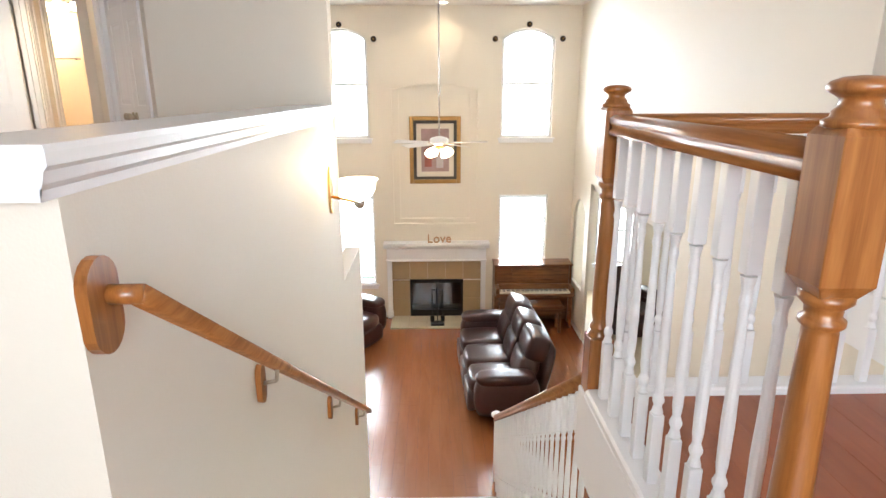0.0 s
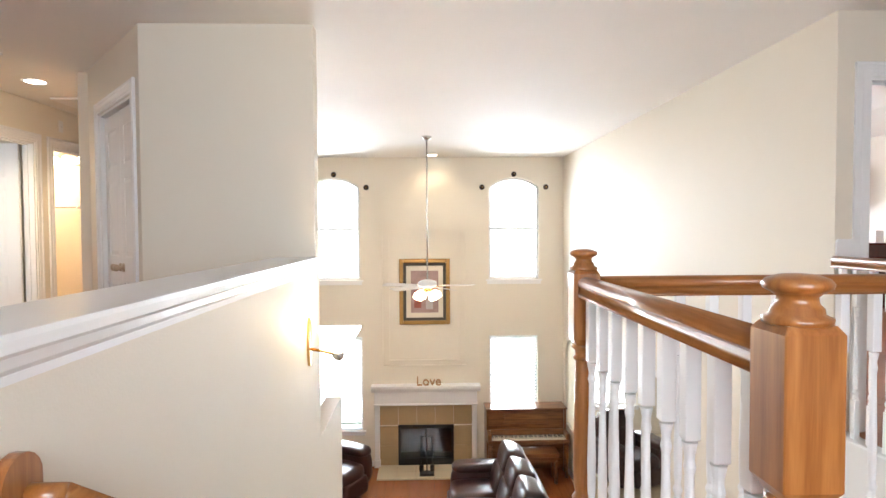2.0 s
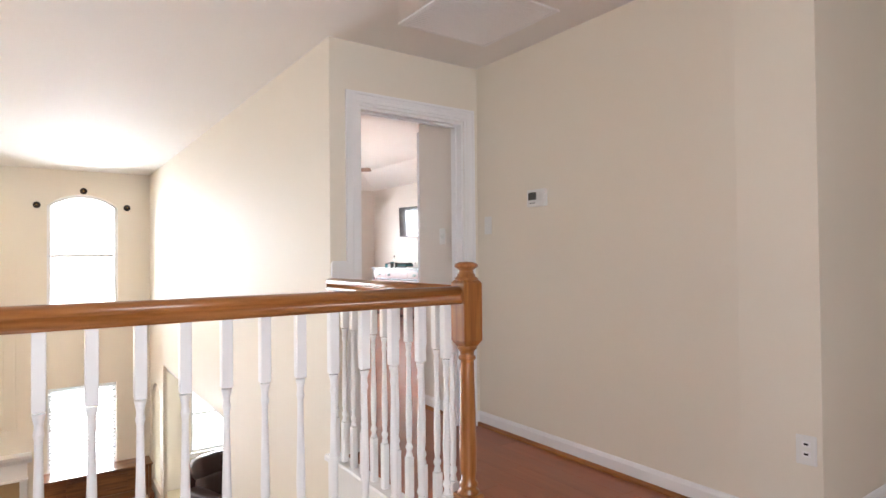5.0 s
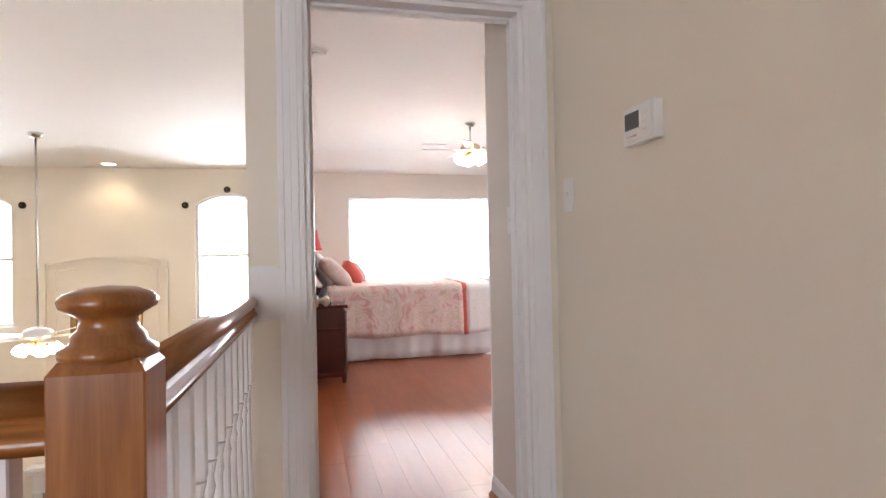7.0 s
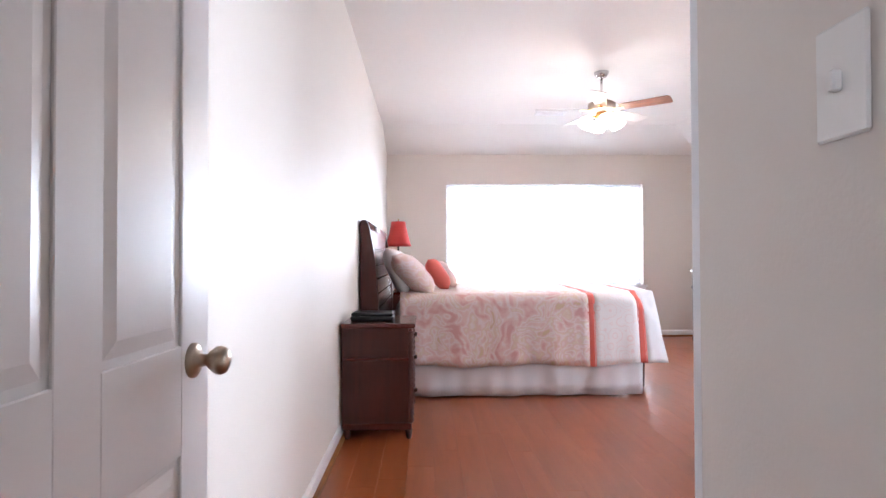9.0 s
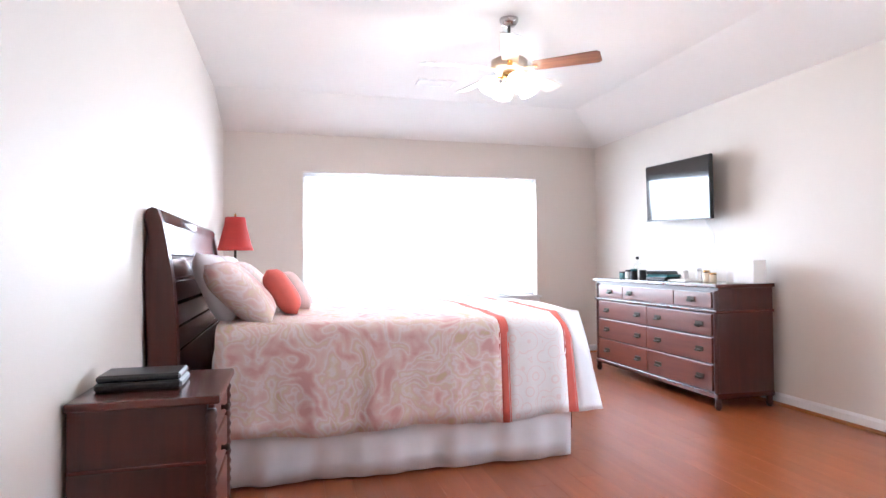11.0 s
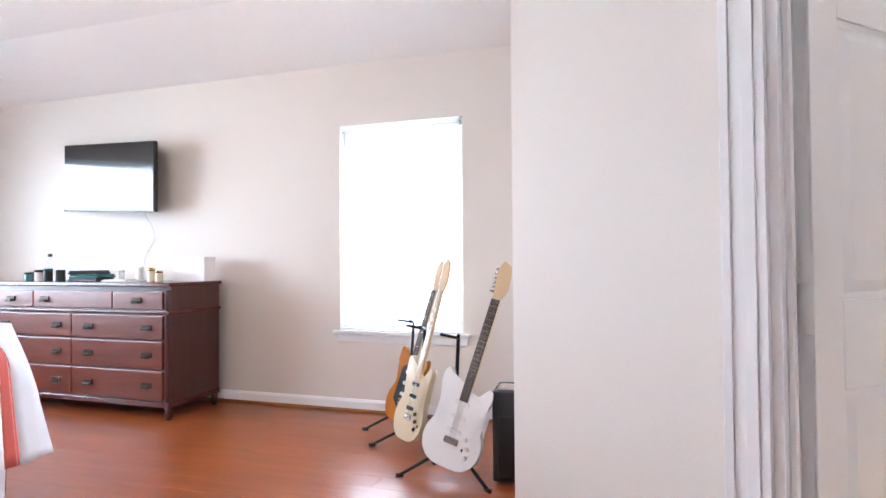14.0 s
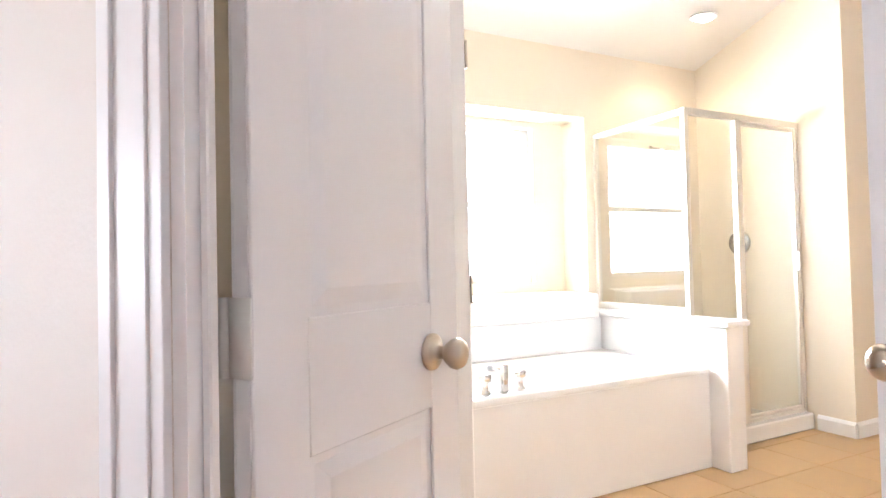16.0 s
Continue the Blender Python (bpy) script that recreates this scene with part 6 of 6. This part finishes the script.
    for k in range(6):
        x = -0.016 + 0.0064 * k
        part("string", cube((x - 0.0005, -0.036, 0.125), (x + 0.0005, -0.035, 0.82)), M_chrome, t)
    return t


def stand(m, h=0.66):
    t = thing("guitar_stand", "black tubular guitar stand", "guitar stand", m, "guitar stands")
    for a in (-60, 60, 180):
        d = Vector((math.sin(radians(a)), -math.cos(radians(a)), 0))
        part("leg", rod((0, 0.06, 0.16), Vector((0, 0.06, 0.012)) + d * 0.28, 0.009), M_black, t, "", True)
        part("rubber_foot", rod(Vector((0, 0.06, 0.011)) + d * 0.26, Vector((0, 0.06, 0.011)) + d * 0.30, 0.011), M_tvcase, t, "", True)
    part("post", rod((0, 0.06, 0.12), (0, 0.13, h), 0.010), M_black, t, "", True)
    for s in (-1, 1):
        part("cradle_arm", rod((0, 0.06, 0.16), (s * 0.10, -0.05, 0.17), 0.010), M_black, t, "", True)
        part("neck_arm", rod((0, 0.13, h), (s * 0.05, 0.02, h + 0.03), 0.008), M_black, t, "", True)
    return t


for x, y, yaw, lean, wide, mat, guard, dark, label in ((6.73, 5.90, -98, 15, 0.96, M_white_guitar, M_white_guitar, True, "white electric guitar with a rosewood neck on a stand"),
                                                      (7.08, 6.24, -112, 9, 0.64, M_cream_guitar, M_cream_guitar, False, "cream electric guitar with a maple neck on a stand"),
                                                      (7.40, 6.42, -105, 12, 0.74, M_burst, M_tvcase, True, "amber sunburst bass guitar on a stand")):
    base = pose(x, y, 0, 0, 0, yaw)
    stand(base, 0.70)
    guitar("electric_guitar", label, base @ pose(0, -0.05, 0.08, -12, lean) @ Matrix.Diagonal((wide, 0.95, 1.08, 1)), mat, guard, True, dark)
t = thing("guitar_amplifier", "black guitar amplifier on the floor behind the guitars", "amplifier", pose(6.86, 5.53, 0, 0, 0, -86))
part("cabinet", cube((-0.15, -0.13, 0.015), (0.27, 0.13, 0.46), 0.012, seg=2), M_tolex, t)
part("grille", cube((-0.12, -0.135, 0.04), (0.24, -0.128, 0.34), 0.003), M_tvcase, t)
part("control_panel", cube((-0.13, -0.10, 0.46), (0.25, 0.05, 0.466), 0.002), M_chrome, t)
part("strap_handle", cube((0.0, -0.015, 0.478), (0.14, 0.015, 0.488), 0.004), M_tvcase, t)
for x in (0.0, 0.14):
    part("handle_end", cube((x - 0.015, -0.017, 0.46), (x + 0.015, 0.017, 0.49), 0.003), M_chrome, t)

# ---- bathroom ----
AX, PY0, PY1 = 7.00, 2.39, 2.52
before_bath = set(bpy.data.objects)
t = thing("soaking_tub", "white drop-in tub behind a painted front panel", "bathtub")
part("front_panel", cube((AX, PY1, 0.0), (AX + 0.06, 4.12, 0.488), 0.003), M_trim, t)
bm = bmesh.new()
ox0, ox1, oy0, oy1 = AX - 0.012, BATHX - 0.14, PY1 + 0.005, 4.05
ring = lambda x0, x1, y0, y1, r, z, k=10: [((x1 - r if cx else x0 + r) + r * math.cos(a), (y1 - r if cy else y0 + r) + r * math.sin(a), z) for cx, cy, a0 in ((1, 1, 0), (0, 1, 90), (0, 0, 180), (1, 0, 270)) for a in [radians(a0 + 90 * q / k) for q in range(k + 1)]]
RIM = 0.522
loops = [ring(ox0, ox1, oy0, oy1, 0.012, RIM - 0.032), ring(ox0, ox1, oy0, oy1, 0.012, RIM - 0.008), ring(ox0 + 0.01, ox1 - 0.01, oy0 + 0.01, oy1 - 0.01, 0.012, RIM), ring(ox0 + 0.10, ox1 - 0.10, oy0 + 0.12, oy1 - 0.12, 0.28, RIM), ring(ox0 + 0.12, ox1 - 0.12, oy0 + 0.15, oy1 - 0.15, 0.28, RIM - 0.018), ring(ox0 + 0.18, ox1 - 0.18, oy0 + 0.26, oy1 - 0.26, 0.20, 0.16), ring(ox0 + 0.23, ox1 - 0.23, oy0 + 0.32, oy1 - 0.32, 0.15, 0.13)]
vl = [[bm.verts.new(p) for p in lp] for lp in loops]
for a, b in zip(vl, vl[1:]):
    for k in range(len(a)):
        bm.faces.new((a[k], a[(k + 1) % len(a)], b[(k + 1) % len(a)], b[k]))
bm.faces.new(vl[-1])
part("basin", bm, M_tub, t, "glossy white basin", True)
for y in (3.66, 3.84):
    part("tap_handle", turned([(0.025, RIM), (0.02, RIM + 0.012), (0.012, RIM + 0.02), (0.012, RIM + 0.05), (0.026, RIM + 0.06), (0.026, RIM + 0.085), (0.01, RIM + 0.09)], 14, Matrix.Translation((7.06, y, 0))), M_chrome, t, "chrome tap handle", True)
bm = rod((7.05, 3.75, RIM), (7.05, 3.75, RIM + 0.12), 0.018)
rod((7.05, 3.75, RIM + 0.11), (7.17, 3.75, RIM + 0.09), 0.016, bm=bm)
part("spout", bm, M_chrome, t, "chrome spout", True)
tagged(part("wall_tub_ledge", cube((BATHX - 0.14, PY1 + 0.001, 0.0), (BATHX, 4.9, 0.72), 0.003), M_trim), "white ledge behind the tub", "ledge", kind="structure")
bm = cube((BATHX - 0.16, PY1 + 0.03, 0.722), (BATHX - 0.001, 4.9, 0.875), 0.006)
tagged(part("trim_window_ledge", bm, M_trim), "white boxed ledge under the bathroom window", "ledge", kind="structure")
tagged(part("wall_pony", cube((AX - 0.11, PY0, 0), (BATHX - 0.001, PY1 - 0.001, 0.735), 0.004), M_trim), "low white wall between tub and shower", "low wall", kind="structure")
tagged(part("trim_pony_cap", cube((AX - 0.135, PY0 - 0.025, 0.7355), (BATHX - 0.001, PY1 + 0.025, 0.767), 0.012, seg=2), M_trim), "white rounded cap on the low wall", "wall cap", kind="structure")
t = shower = thing("shower_enclosure", "chrome-framed glass shower enclosure", "shower")
SX, SY0, SZ = 7.20, SHY + 0.003, 1.945
fr, PYA, PYB, PYD = 0.016, 2.395, 2.43, 1.965
bm = bmesh.new()
box(bm, (SX - fr, PYA, 0.10), (SX + fr, PYB, SZ), 0.003)
part("corner_post", bm, M_satin, t)
part("wall_channel", cube((SX - fr, SY0, 0.10), (SX + fr, SY0 + 0.025, SZ), 0.003), M_satin, t)
part("rear_channel", cube((BATHX - 0.027, PYA, 0.768), (BATHX - 0.001, PYB, SZ), 0.003), M_satin, t)
part("door_post", cube((SX - fr, PYD, 0.10), (SX + fr, PYD + 0.035, SZ - 0.03), 0.003), M_satin, t)
part("head_rail", cube((SX - fr - 0.002, SY0, SZ - 0.035), (SX + fr + 0.002, PYB, SZ + 0.003), 0.003), M_satin, t)
part("side_head_rail", cube((SX + fr, PYA, SZ - 0.03), (BATHX - 0.027, PYB, SZ), 0.003), M_satin, t)
part("side_sill_rail", cube((SX + fr, PYA + 0.002, 0.768), (BATHX - 0.027, PYB - 0.002, 0.81), 0.003), M_satin, t)
part("sill_rail", cube((SX - fr, SY0 + 0.025, 0.10), (SX + fr, PYA, 0.125), 0.003), M_satin, t)
part("side_pane", cube((SX + fr, PYA + 0.015, 0.81), (BATHX - 0.027, PYA + 0.021, SZ - 0.03)), M_shower, t, "clear side glass")
part("fixed_pane", cube((SX - 0.003, PYD + 0.035, 0.125), (SX + 0.003, PYA, SZ - 0.035)), M_shower, t, "clear fixed glass")
d = part("shower_door", cube((SX - 0.003, SY0 + 0.045, 0.145), (SX + 0.003, PYD - 0.02, SZ - 0.06)), M_shower, t, "clear glass door")
bm = bmesh.new()
for lo, hi in (((SY0 + 0.028, 0.128), (SY0 + 0.046, SZ - 0.04)), ((PYD - 0.021, 0.128), (PYD - 0.003, SZ - 0.04)), ((SY0 + 0.046, 0.128), (PYD - 0.021, 0.146)), ((SY0 + 0.046, SZ - 0.06), (PYD - 0.021, SZ - 0.04))):
    box(bm, (SX - 0.012, lo[0], lo[1]), (SX + 0.012, hi[0], hi[1]), 0.002)
part("door_frame", bm, M_satin, d)
part("handle", cube((SX - 0.04, SY0 + 0.05, 1.0), (SX - 0.012, SY0 + 0.06, 1.12), 0.003), M_satin, d)
part("curb", cube((SX - 0.06, SY0, 0.0), (SX + 0.06, PY0 - 0.002, 0.10), 0.008), M_tub, t, "white shower curb")
part("shower_tray", cube((SX + 0.06, SY0, 0.0), (BATHX - 0.002, PY0 - 0.002, 0.04), 0.004), M_tub, t)
t = thing("shower_valve", "round chrome shower valve on the shower wall", "shower valve", pose(7.62, SHY + 0.001, 1.19, -90))
part("escutcheon", turned([(0.085, 0), (0.082, 0.008), (0.03, 0.014)], 28), M_chrome, t, "", True)
part("lever", turned([(0.022, 0.012), (0.022, 0.05), (0.028, 0.06), (0.010, 0.068)], 16), M_chrome, t, "", True)
t = shower
part("shower_arm", rod((BATHX - 0.005, 1.9, 1.90), (BATHX - 0.14, 1.9, 1.85), 0.010), M_chrome, t, "", True)
part("shower_rose", rod((BATHX - 0.14, 1.9, 1.85), (BATHX - 0.20, 1.9, 1.80), 0.014, 14, None, 0.04), M_chrome, t, "", True)

for ob in [o for o in bpy.data.objects if o not in before_bath and o.parent is None]:
    ob.matrix_basis = BROT @ ob.matrix_basis

# ---- boards and tiles, last ----
def boards(parent_label, name, x0, y_low, x1, y1, z, width, length, seed, mat=M_floor, joined=False, edge=None):
    rnd = random.Random(seed)
    par = tagged(new(name), parent_label, "floor", kind="structure" if not joined else "stuff") if not joined else None
    cache = {}
    bmj = bmesh.new() if joined else None
    x = x0
    while x < x1 - 0.01:
        w = min(width, x1 - x)
        y0 = edge(x + w / 2) if edge else y_low
        y = y0 - rnd.random() * length
        while y < y1 - 0.01:
            a, b = max(y, y0), min(y + length, y1)
            if b - a > 0.03:
                lo, hi = (x + 0.0008, a + 0.0008), (x + w - 0.0008, b - 0.0008)
                dz = rnd.choice((0, 0.0001, 0.0002))
                if joined:
                    box(bmj, (lo[0], lo[1], z - 0.010), (hi[0], hi[1], z - 0.001 + dz))
                else:
                    key = (round(w, 3), round((b - a) / 0.05) if (b - a) < length - 0.01 else 999, round(b - a, 3))
                    m = Matrix.Translation((x, a, z - 0.0008 + dz))
                    if key not in cache:
                        cache[key] = part("plank", cube((0.0004, 0.0004, -0.010), (w - 0.0004, b - a - 0.0004, 0), 0.0004), mat, par)
                        cache[key].matrix_basis = m
                    else:
                        same("plank", cache[key], par, m)
            y += length
        x += width
    if joined:
        return tagged(part(name, bmj, mat), parent_label, "floor", kind="stuff")
    return par


def bath_edge(x):
    """Where the bedroom's boards stop, under the slanting wall with the bathroom doors."""
    if x < V0.x:
        return 3.06
    if x < J1.x + 0.05:
        return V0.y + (x - V0.x) * VU.y / VU.x - 0.05
    return min(V1.y, J1.y + (x - J1.x) * (V1.y - J1.y) / (V1.x - J1.x)) - 0.05


boards("glossy red-brown wood floor of the bedroom", "floor_bedroom_boards", BL, 3.06, BX, BY, 0, 0.145, 1.35, 3, edge=bath_edge)
boards("red-brown wood floor of the upper hall", "floor_hall_boards", 1.45, -0.6, XH, 1.675, 0, 0.13, 1.25, 4)
boards("red-brown wood floor by the bedroom door", "floor_door_boards", XR, 1.675, XH, 3.06, 0, 0.13, 1.25, 5)
boards("red-brown wood floor of the upper landing", "floor_landing_boards", -2.85, -2.2, 1.45, 0.47, 0, 0.13, 1.25, 6, M_floor_low, True)
boards("red-brown wood floor of the corridor", "floor_corridor_boards", -2.85, 0.47, 0.07, 7.0, 0, 0.13, 1.25, 7, M_floor_low, True)
boards("red-brown wood floor of the loft", "floor_loft_boards", 1.45, -2.2, 5.2, -0.6, 0, 0.13, 1.25, 8, M_floor_low, True)
boards("red-brown wood floor of the loft corner", "floor_corner_boards", XH, -0.6, 5.2, 0.92, 0, 0.13, 1.25, 9, M_floor_low, True)
boards("glossy orange-brown wood floor of the great room", "floor_great_room_boards", GL, 1.7, XR, GY, LOW, 0.13, 1.25, 10, M_floor_low, True)
par = tagged(new("floor_bath_tiles"), "honey-coloured tiled bathroom floor", "floor", kind="structure")
par.matrix_basis = BROT
base = None
for i in range(-3, 10):
    for j in range(-2, 17):
        m = Matrix.Translation((4.44 + i * 0.33, -0.3 + j * 0.33, -0.004))
        c = BROT @ m @ Vector((0.165, 0.165, 0))
        if c.y < -0.35 or (4.6 + i * 0.33 > TOX + 0.1 and j * 0.33 - 0.135 < SHY - 0.1) or c.x < 4.43 or c.y > bath_edge(c.x) + 0.12 or c.y > 5.2 or (c.x < 5.2 and c.y < 0.9):
            continue
        if base is None:
            base = part("tile", cube((0.0015, 0.0015, -0.008), (0.3285, 0.3285, 0), 0.001), M_bath_floor, par)
            base.matrix_basis = m
        else:
            same("tile", base, par, m)
